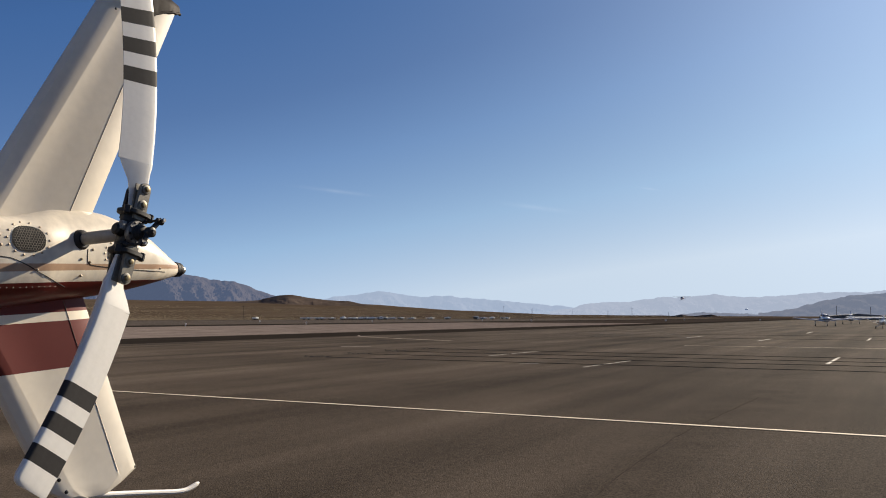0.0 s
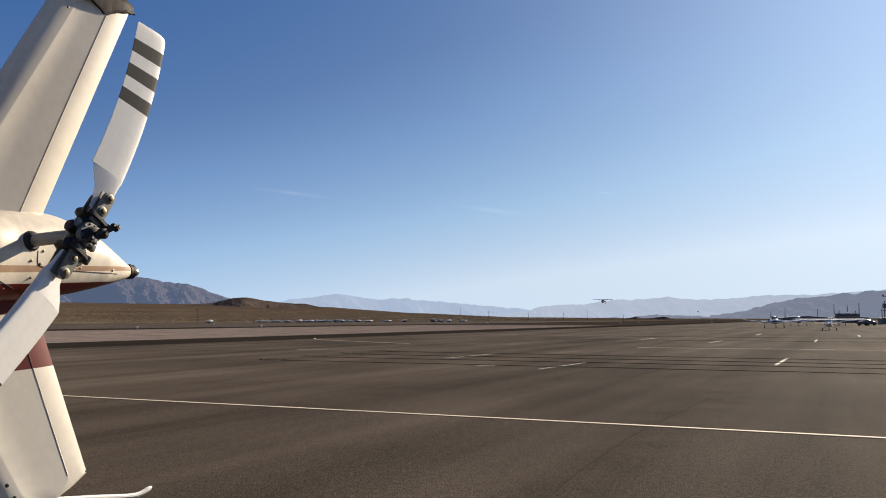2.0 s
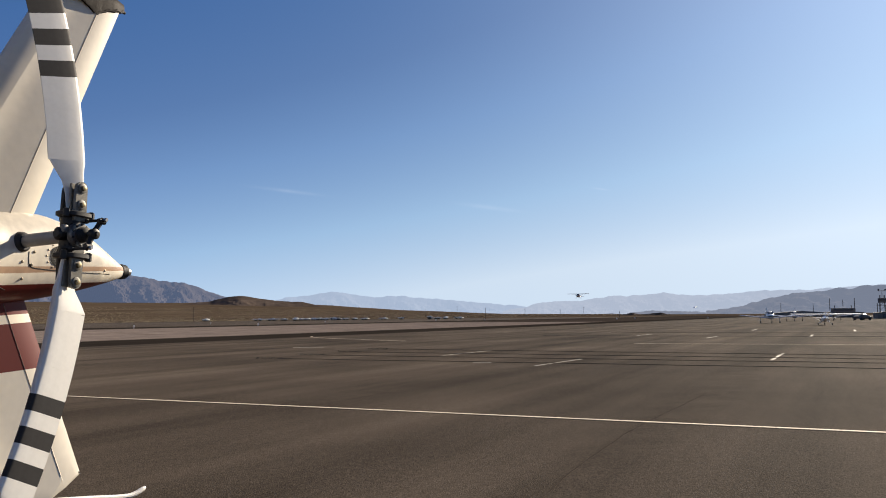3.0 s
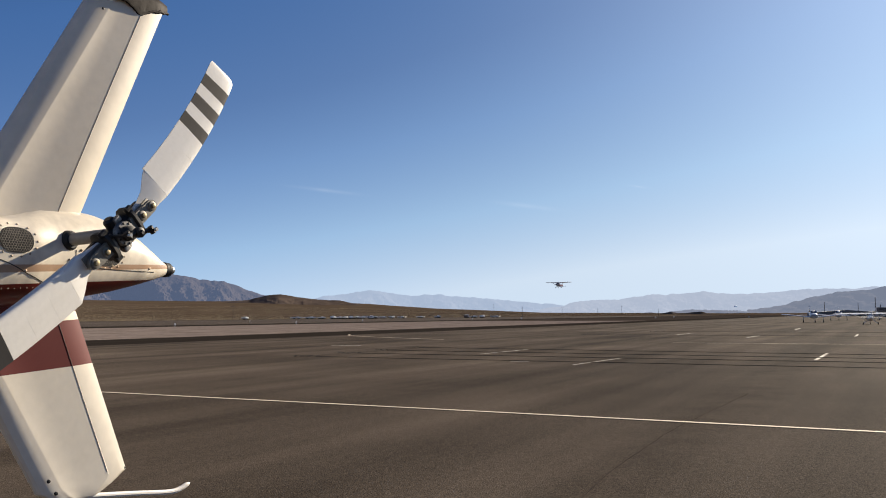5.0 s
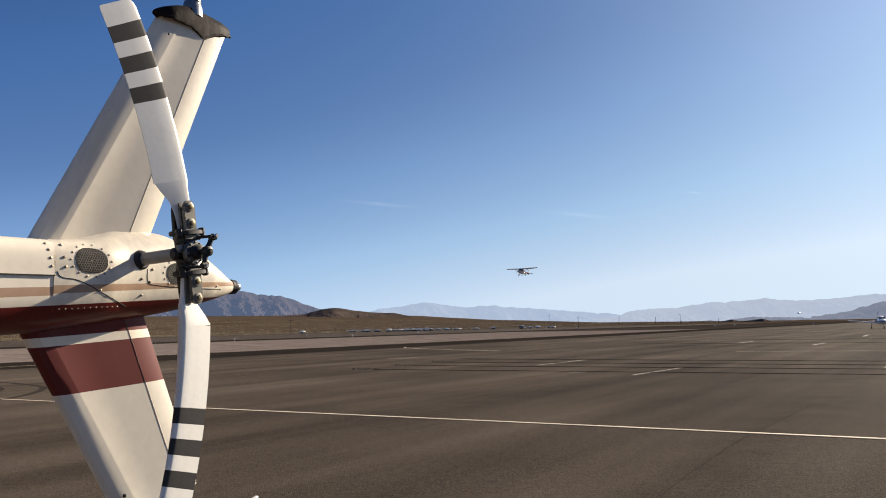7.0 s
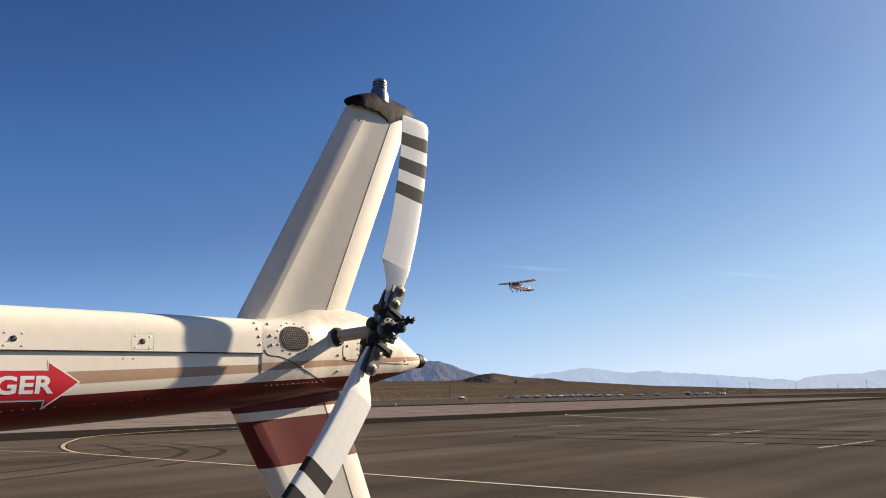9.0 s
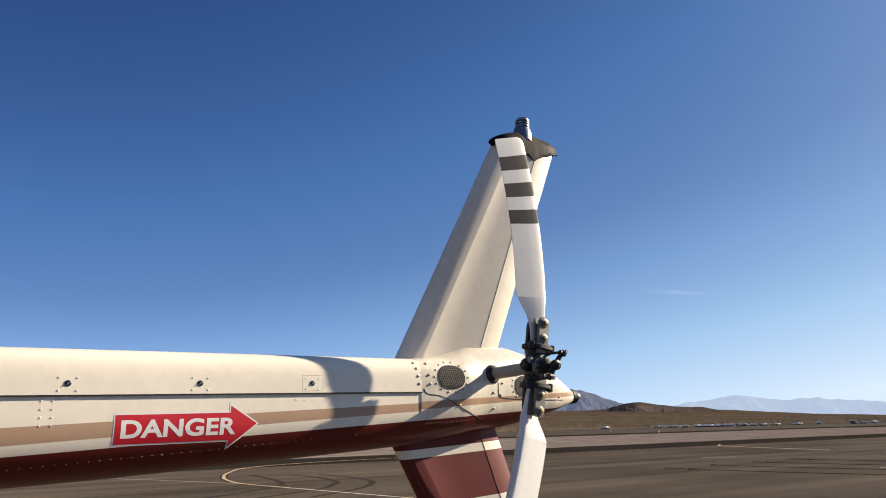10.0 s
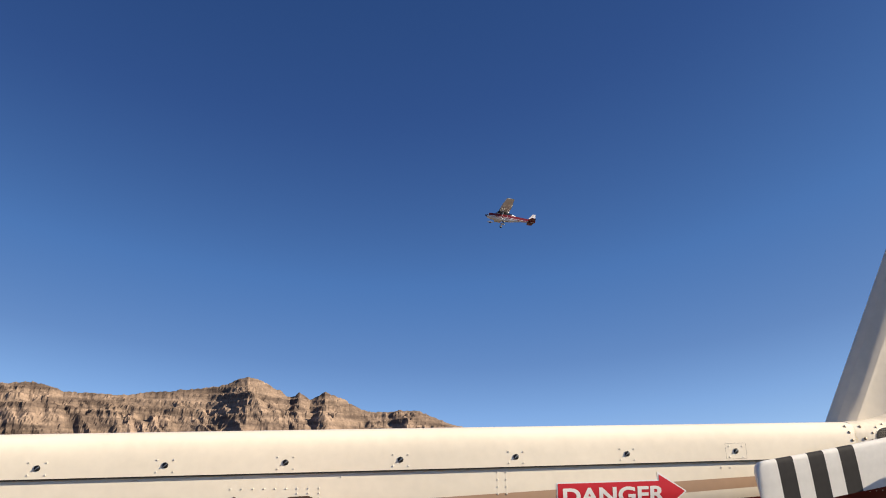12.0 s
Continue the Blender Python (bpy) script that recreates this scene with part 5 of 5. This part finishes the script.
def low_wing(name, m, label, group=""):
    """A low-wing trainer, nose towards +x."""
    t = thing(name, m, label, "aeroplane", group)
    hull = [(2.2, 0.95, 1.25, 0.2), (2.05, 0.78, 1.4, 0.42), (1.3, 0.66, 1.5, 0.52), (0.7, 0.64, 1.55, 0.56), (0.1, 0.64, 1.98, 0.54), (-0.6, 0.66, 2.02, 0.53), (-1.4, 0.72, 1.78, 0.46), (-2.5, 0.9, 1.5, 0.3), (-4.6, 1.1, 1.32, 0.08)]
    body = part("fuselage", loft([ring_yz(*h) for h in hull]), M_AWHITE, t, smooth=50)
    part("windshield", loft([[(0.85, -0.47, 1.55), (0.85, 0.47, 1.55), (0.6, 0.4, 1.5), (0.6, -0.4, 1.5)], [(0.08, -0.44, 1.93), (0.08, 0.44, 1.93), (0.0, 0.4, 1.9), (0.0, -0.4, 1.9)]]), M_GLASS, t)
    for s in (-1, 1):
        part("side_window", box((1.3, 0.03, 0.3), bevel=0.01, m=pose(-0.6, s * 0.50, 1.72, s * -12, 0, 0)), M_GLASS, body)
        part("wing", wing([(s * 0.3, 0.75, 1.75, 0.22, 0.86), (s * 1.2, 0.6, 1.6, 0.2, 0.93), (s * 4.6, 0.6, 1.55, 0.16, 1.28), (s * 4.85, 0.4, 1.2, 0.05, 1.32)]), M_AWHITE, t)
        part("tailplane", wing([(0, -3.8, 0.8, 0.08, 1.2), (s * 1.6, -3.8, 0.78, 0.06, 1.2)]), M_AWHITE, t)
        part("main_gear_leg", tube([(-0.1, s * 1.45, 0.9), (-0.1, s * 1.5, 0.25)], 0.05, 8), M_STEEL, t)
        wheel(t, -0.1, s * 1.5, 0.22, 0.15)
    part("tail_fin", prism([(-3.4, 1.35), (-4.15, 2.72), (-4.6, 2.72), (-4.75, 1.2), (-4.2, 1.15)], -0.045, 0.045), M_AWHITE, t)
    wheel(t, 1.75, 0, 0.2, 0.13)
    part("nose_gear_leg", tube([(1.72, 0, 0.8), (1.75, 0, 0.25)], 0.045, 8), M_STEEL, t)
    part("spinner", tube([(2.18, 0, 1.1), (2.3, 0, 1.1), (2.48, 0, 1.1)], [0.16, 0.13, 0.02], 14), M_STEEL, t)
    part("propeller", tube([(2.34, -0.93, 1.1), (2.34, -0.5, 1.1), (2.34, 0, 1.1), (2.34, 0.5, 1.1), (2.34, 0.93, 1.1)], [0.03, 0.07, 0.05, 0.07, 0.03], 8), M_BLACK, t)
    return t


def shoulder_wing(name, m, label, group=""):
    """A small two-seater with a long flat wing on the cabin roof, nose towards +x."""
    t = thing(name, m, label, "aeroplane", group)
    hull = [(2.0, 0.72, 1.02, 0.2), (1.8, 0.6, 1.16, 0.4), (0.9, 0.5, 1.36, 0.5), (0.3, 0.5, 1.6, 0.5), (-0.7, 0.55, 1.56, 0.42), (-1.6, 0.74, 1.28, 0.25), (-2.6, 0.9, 1.2, 0.15), (-4.2, 1.0, 1.18, 0.07)]
    body = part("fuselage", loft([ring_yz(*h) for h in hull]), M_AWHITE, t, smooth=50)
    part("windshield", loft([[(0.95, -0.45, 1.36), (0.95, 0.45, 1.36), (0.7, 0.4, 1.3), (0.7, -0.4, 1.3)], [(0.35, -0.42, 1.62), (0.35, 0.42, 1.62), (0.25, 0.38, 1.58), (0.25, -0.38, 1.58)]]), M_GLASS, t)
    for s in (-1, 1):
        part("side_window", box((0.9, 0.03, 0.32), bevel=0.01, m=pose(-0.1, s * 0.49, 1.32, s * -8, 0, 0)), M_GLASS, body)
        part("wing", wing([(0, 0.55, 1.3, 0.17, 1.66), (s * 3.4, 0.55, 1.25, 0.15, 1.68), (s * 4.8, 0.5, 1.0, 0.11, 1.72), (s * 5.05, 0.35, 0.7, 0.04, 1.73)]), M_AWHITE, t)
        part("wing_strut", tube([(0.1, s * 0.48, 0.62), (0.05, s * 2.5, 1.6)], 0.035, 8), M_AWHITE, t)
        part("tailplane", wing([(0, -3.45, 0.75, 0.07, 1.14), (s * 1.45, -3.5, 0.62, 0.05, 1.14)]), M_AWHITE, t)
        part("main_gear_leg", tube([(-0.35, s * 0.4, 0.62), (-0.4, s * 0.95, 0.28)], 0.045, 8), M_AWHITE, t)
        wheel(t, -0.4, s * 1.0, 0.2, 0.14)
    part("tail_fin", prism([(-3.2, 1.16), (-3.85, 2.1), (-4.25, 2.1), (-4.4, 1.05), (-4.0, 1.0)], -0.045, 0.045), M_AWHITE, t)
    wheel(t, 1.45, 0, 0.18, 0.12)
    part("nose_gear_leg", tube([(1.42, 0, 0.68), (1.45, 0, 0.22)], 0.04, 8), M_STEEL, t)
    part("spinner", tube([(1.98, 0, 0.88), (2.1, 0, 0.88), (2.26, 0, 0.88)], [0.15, 0.12, 0.02], 14), M_AWHITE, t)
    part("propeller", tube([(2.12, -0.84, 0.88), (2.12, -0.45, 0.88), (2.12, 0, 0.88), (2.12, 0.45, 0.88), (2.12, 0.84, 0.88)], [0.03, 0.06, 0.05, 0.06, 0.03], 8), M_BLACK, t)
    return t


flyer, flyer_prop = high_wing("flying_aeroplane", pose(151.7, 520, 13.4), "white and red high-wing aeroplane flying low along the runway", M_ARED)
low_wing("parked_low_wing_aeroplane", pose(61.8, 133.5, 0, 0, 0, -107), "white low-wing aeroplane parked on the apron, nose to the helicopter", "parked aeroplanes")
shoulder_wing("parked_light_aeroplane", pose(57.0, 107.0, 0, 0, 0, 64) @ Matrix.Scale(0.86, 4), "small white light aeroplane with a flat high wing, parked tail-on", "parked aeroplanes")
low_wing("parked_low_wing_aeroplane", pose(82, 166, 0, 0, 0, -116), "white low-wing aeroplane parked behind others on the apron", "parked aeroplanes")
low_wing("parked_low_wing_aeroplane", pose(99, 182, 0, 0, 0, -110), "white low-wing aeroplane far off beside others", "parked aeroplanes")


# ---- far side of the airfield ----
def polar(az, d, z=None):
    x, y = d * math.sin(radians(az)), d * math.cos(radians(az))
    return x, y, ground_z(x, y) if z is None else z


def trailer(az, d, length, height, turn, material, dark=True):
    x, y, z = polar(az, d)
    t = thing("trailer", pose(x, y, z, 0, 0, turn), "pale trailer parked at the desert's edge", "trailer", "trailers at the desert's edge")
    part("body", box((length, 2.4, height), (0, 0, 0.5 + height / 2), 0.05), material, t)
    part("roof_unit", box((1.2, 1.0, 0.25), (length * 0.15, 0, 0.5 + height + 0.1), 0.08), material, t)
    if dark:
        part("window", box((length * 0.3, 2.46, height * 0.28), (length * 0.1, 0, 0.5 + height * 0.62), 0.03), M_TDARK, t)
        part("door", box((0.8, 2.47, height * 0.75), (-length * 0.3, 0, 0.5 + height * 0.42), 0.03), M_TDARK, t)
    for s in (-1, 1):
        part("wheel", tube([(s * length * 0.2, -1.1, 0.4), (s * length * 0.2, 1.1, 0.4)], 0.42, 12), M_TYRE, t)


rnd = random.Random(5)
for az, d, ln, h in ((-9.4, 400, 9, 0.9), (-8.5, 405, 10, 1.0), (-7.7, 410, 6, 0.8), (-6.9, 400, 3, 1.5), (-6.1, 402, 8, 1.0), (-5.3, 410, 8, 1.2), (-4.35, 380, 5, 1.7), (-3.5, 410, 6, 0.9), (-2.9, 415, 4, 1.0), (-0.9, 440, 7, 0.8), (0.3, 440, 4, 1.2), (2.3, 430, 2.6, 2.2), (2.8, 440, 7, 0.9), (3.4, 440, 3, 1.5), (4.3, 450, 8, 0.9), (-12.8, 390, 3.6, 1.2), (-6.5, 408, 5, 0.9), (-4.9, 405, 6, 1.2), (-2.2, 420, 7, 0.7), (-5.7, 396, 3, 1.3), (-4.0, 402, 3, 1.0)):
    trailer(az, d, ln * 0.62, h * 0.48, rnd.uniform(-40, 60), M_TRAILER, rnd.random() < 0.4)


def pole(az, d, h, arm=False, r=0.14):
    x, y, z = polar(az, d)
    t = thing("utility_pole", pose(x, y, z, 0, 0, 25), "thin weathered pole standing in the desert", "pole", "poles")
    part("post", tube([(0, 0, 0), (0, 0, h)], [r, r * 0.7], 8), M_POLE, t)
    if arm:
        part("crossarm", box((2.4, 0.15, 0.15), (0, 0, h - 0.5), 0.02), M_POLE, t)


for az, d, h, arm in ((6.16, 420, 5.6, False), (8.9, 900, 9, True), (11.3, 600, 6, False), (12.9, 800, 9, True), (15.3, 500, 4, False), (-13.6, 380, 6.5, True), (27.4, 420, 6, False), (28.35, 300, 6.5, False), (29.75, 300, 6.5, False), (31.0, 280, 4.5, False), (25.5, 420, 6.5, False), (2.0, 900, 7, False), (4.2, 1200, 12, True)):
    pole(az, d, h, arm)

# runway lights and signs
for az, d in ((-12.5, 200), (-4.9, 210), (2.73, 270), (6.1, 262), (15.1, 265), (16.3, 300), (-17.3, 130), (-9.4, 150), (21, 300)):
    x, y, z = polar(az, d, 0)
    t = thing("runway_sign", pose(x, y, 0, 0, 0, -60), "small white runway marker on the gravel", "marker", "runway markers")
    part("board", box((0.5, 0.12, 0.3), (0, 0, 0.42), 0.03), M_TRAILER, t)
    for s in (-0.15, 0.15):
        part("leg", tube([(s, 0, 0), (s, 0, 0.3)], 0.03, 6), M_STEEL, t)


def hangar(az, d, w, dp, h, material, label):
    x, y, z = polar(az, d)
    t = thing("hangar", pose(x, y, z, 0, 0, -az + 8), label, "building", "airfield buildings")
    part("wall", box((w, dp, h), (0, 0, h / 2), 0.05), material, t)
    part("roof", prism([(-w / 2 - 0.3, h), (0, h + w * 0.04), (w / 2 + 0.3, h)], -dp / 2 - 0.3, dp / 2 + 0.3), M_ROOF, t)
    for k in range(4):
        part("door", box((w * 0.18, 0.1, h * 0.75), (-w * 0.36 + k * w * 0.24, -dp / 2 - 0.05, h * 0.375), 0.02), M_TDARK, t)


hangar(29.1, 330, 12, 10, 1.9, M_ROOF, "low dark building behind parked aeroplanes")
hangar(33.5, 260, 24, 12, 1.7, M_ROOF, "low dark hangar at the apron's end")
hangar(26.6, 420, 30, 12, 1.6, M_ROOF, "low dark building far off")

# control stand on the right
x, y, z = polar(29.1, 190)
stand = thing("light_tower", pose(x, y, z, 0, 0, -30), "slender tower with a small cabin at the apron's end", "tower")
for sx in (-1.9, 1.9):
    for sy in (-0.5, 0.5):
        part("leg", tube([(sx, sy, 0), (sx * 0.8, sy * 0.8, 3.2)], 0.07, 6), M_POLE, stand)
part("cabin", box((4.6, 1.8, 0.9), (0, 0, 2.2), 0.05), M_ROOF, stand)
part("cabin_window", box((3.6, 1.86, 0.3), (0, 0, 2.3), 0.03), M_TDARK, stand)
part("mast", tube([(0, 0, 2.9), (0, 0, 4.4)], 0.06, 6), M_POLE, stand)

# floodlight tower beyond the parked aeroplanes
x, y, z = polar(31.28, 255)
tower = thing("floodlight_tower", pose(x, y, z, 0, 0, -25), "dark steel tower with a cabin and floodlights", "tower")
for sx in (-0.7, 0.7):
    for sy in (-0.7, 0.7):
        part("leg", tube([(sx, sy, 0), (sx * 0.75, sy * 0.75, 6.4)], 0.07, 6), M_POLE, tower)
for h in (1.2, 2.4, 3.6):
    part("brace", tube([(-0.68, -0.68, h), (0.66, -0.66, h + 1.1)], 0.04, 6), M_POLE, tower)
part("platform", box((2.6, 2.2, 0.15), (0, 0, 3.7), 0.02), M_POLE, tower)
part("cabin", box((2.0, 1.8, 1.3), (0, 0, 5.0), 0.05), M_ROOF, tower)
part("cabin_window", box((1.6, 1.86, 0.5), (0, 0, 5.2), 0.03), M_TDARK, tower)
part("crossarm", box((1.9, 0.12, 0.12), (0, 0, 7.6), 0.02), M_POLE, tower)
part("mast", tube([(0, 0, 5.6), (0, 0, 7.7)], 0.06, 6), M_POLE, tower)
for sx in (-0.8, 0.8):
    part("floodlight", box((0.4, 0.25, 0.45), (sx, -0.05, 7.9), 0.05), M_TDARK, tower)

# white dome far off
x, y, z = polar(20.2, 1700, 15)
part("dome", domes([(0, 0, 0)], (0, 0, 1), 3.0, sides=16), M_GLINT, thing("white_dome", pose(x, y, z), "small white dome far off in the haze", "dome"))

# parked cars far right
for az, d in ((30.15, 205), (32.0, 210)):
    x, y, z = polar(az, d)
    t = thing("parked_car", pose(x, y, z, 0, 0, 20), "dark car parked on the far apron", "car", "parked cars")
    part("body", loft([ring_yz(dx, 0.3, h, 0.85, 12, 4) for dx, h in ((-2.1, 0.9), (-1.6, 1.0), (-0.9, 1.45), (0.5, 1.45), (1.1, 1.0), (2.1, 0.8))]), M_TDARK, t)
    for sx in (-1.3, 1.3):
        for sy in (-0.8, 0.8):
            part("wheel", tube([(sx, sy - 0.1, 0.32), (sx, sy + 0.1, 0.32)], 0.32, 12), M_TYRE, t)


# scrub over the desert
def scrub():
    rs = random.Random(11)
    verts, faces = [], []
    count = 0
    while count < 17000:
        d = 255 + 1500 * rs.random() ** 1.6
        az = rs.uniform(-34, 34)
        x, y = d * math.sin(radians(az)), d * math.cos(radians(az))
        if x * RV.x + y * RV.y < 253:
            continue
        count += 1
        z = ground_z(x, y) - 0.05
        r, h = rs.uniform(0.2, 0.55) * (1 + d / 1400), rs.uniform(0.15, 0.42) * (1 + d / 1700)
        b = len(verts)
        for k in range(5):
            a = 2 * math.pi * k / 5 + rs.random()
            verts.append((x + r * math.cos(a), y + r * math.sin(a), z + rs.uniform(0, 0.2)))
        for k in range(3):
            a = 2 * math.pi * k / 3 + rs.random()
            verts.append((x + 0.5 * r * math.cos(a), y + 0.5 * r * math.sin(a), z + h * rs.uniform(0.7, 1.1)))
        for k in range(5):
            faces.append((b + k, b + (k + 1) % 5, b + 5 + (k * 3) // 5))
        faces += [(b + 5, b + 6, b + 7), (b + 1, b + 2, b + 6), (b + 2, b + 6, b + 5), (b + 4, b + 7, b + 6), (b, b + 5, b + 7)]
    me = bpy.data.meshes.new("desert_scrub")
    me.from_pydata(verts, [], faces)
    me.materials.append(M_BUSH)
    tagged(new("desert_scrub", me), "low dry desert bushes", "bush", kind="stuff")


scrub()


# ---- what moves ----
SLIP = curve_of([(0.0, -0.7), (0.5, -0.5), (1.0, 0.1), (1.5, -0.0), (2.0, -0.1), (2.5, 0.7), (3.0, -0.2), (5.0, -1.0), (5.5, -0.6), (6.0, 1.3), (6.5, 1.1), (8.5, -0.3), (9.0, -1.4), (9.5, -1.8), (10.0, -2.2), (10.5, -0.7), (11.0, 1.2), (11.2, 1.8), (11.5, 1.4), (12.0, -1.6)])


def apparent(t):
    """The tail rotor's angle in degrees, less 1800 degrees a second of steady turning; it is running down."""
    return -0.00055505466 * t ** 5 + 0.02303588326 * t ** 4 - 0.38504885211 * t ** 3 + 15.0609772963 * t ** 2 - 218.87065863 * t + 77.13 + SLIP(t)


def scan_bend(a, r):
    """Rolling-shutter bend of a blade at angle a: x, z, angle at radius r."""
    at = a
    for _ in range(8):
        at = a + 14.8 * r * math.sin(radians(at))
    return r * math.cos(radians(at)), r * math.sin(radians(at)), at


def motions():
    steps = [k / 30 for k in range(361)]
    turned_to = {t: apparent(t) - 1800 * t for t in steps}
    hub_at = lambda a: pose(HUB.x, HUB.y, HUB.z, 0, -a, 0)
    walk(hub_thing, [(t, hub_at(a)) for t, a in turned_to.items()])
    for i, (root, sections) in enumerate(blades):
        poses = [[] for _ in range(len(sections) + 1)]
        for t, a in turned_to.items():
            curve = [scan_bend(a + 180 * (i + 1), r) for r in EDGES]
            base = hub_at(scan_bend(a + 180 * (i + 1), EDGES[0])[2])
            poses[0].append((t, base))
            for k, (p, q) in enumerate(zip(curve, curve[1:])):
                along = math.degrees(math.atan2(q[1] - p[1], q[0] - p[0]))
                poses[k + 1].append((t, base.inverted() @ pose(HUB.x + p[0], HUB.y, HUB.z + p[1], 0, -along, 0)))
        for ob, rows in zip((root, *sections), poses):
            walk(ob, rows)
    # the main rotor turns with it, geared 6.47 to 1
    first = turned_to[steps[0]]
    at_109 = (first - (apparent(10.9) - 1800 * 10.9)) / 6.47
    spin = lambda a: 9.2 + (first - a) / 6.47 - at_109
    walk(main_hub, [(t, pose(*MAST, 0, 0, spin(a))) for t, a in turned_to.items()])
    for i, blade in enumerate(main_blades):
        walk(blade, [(t, pose(*MAST, 0, 0, spin(a) + 180 * i)) for t, a in turned_to.items()])
    # the aeroplane comes along the runway and climbs past
    rows = []
    for k in range(25):
        t = k / 2
        rows.append((t, Matrix.Translation((-0.68, -1.23, -0.7)) @ pose(150.88 - 19.463 * t - 0.05996 * t * t, 519.34 - 35.832 * t - 0.0559 * t * t, 12.2 - 1.577 * t + 0.347 * t * t, 0, -4 - 0.42 * t, 180 + 61.0)))
    walk(flyer, rows)
    walk(flyer_prop, [(t, pose(2.48, 0, 1.15, 1640 * t, 0, 0)) for t in steps])


motions()
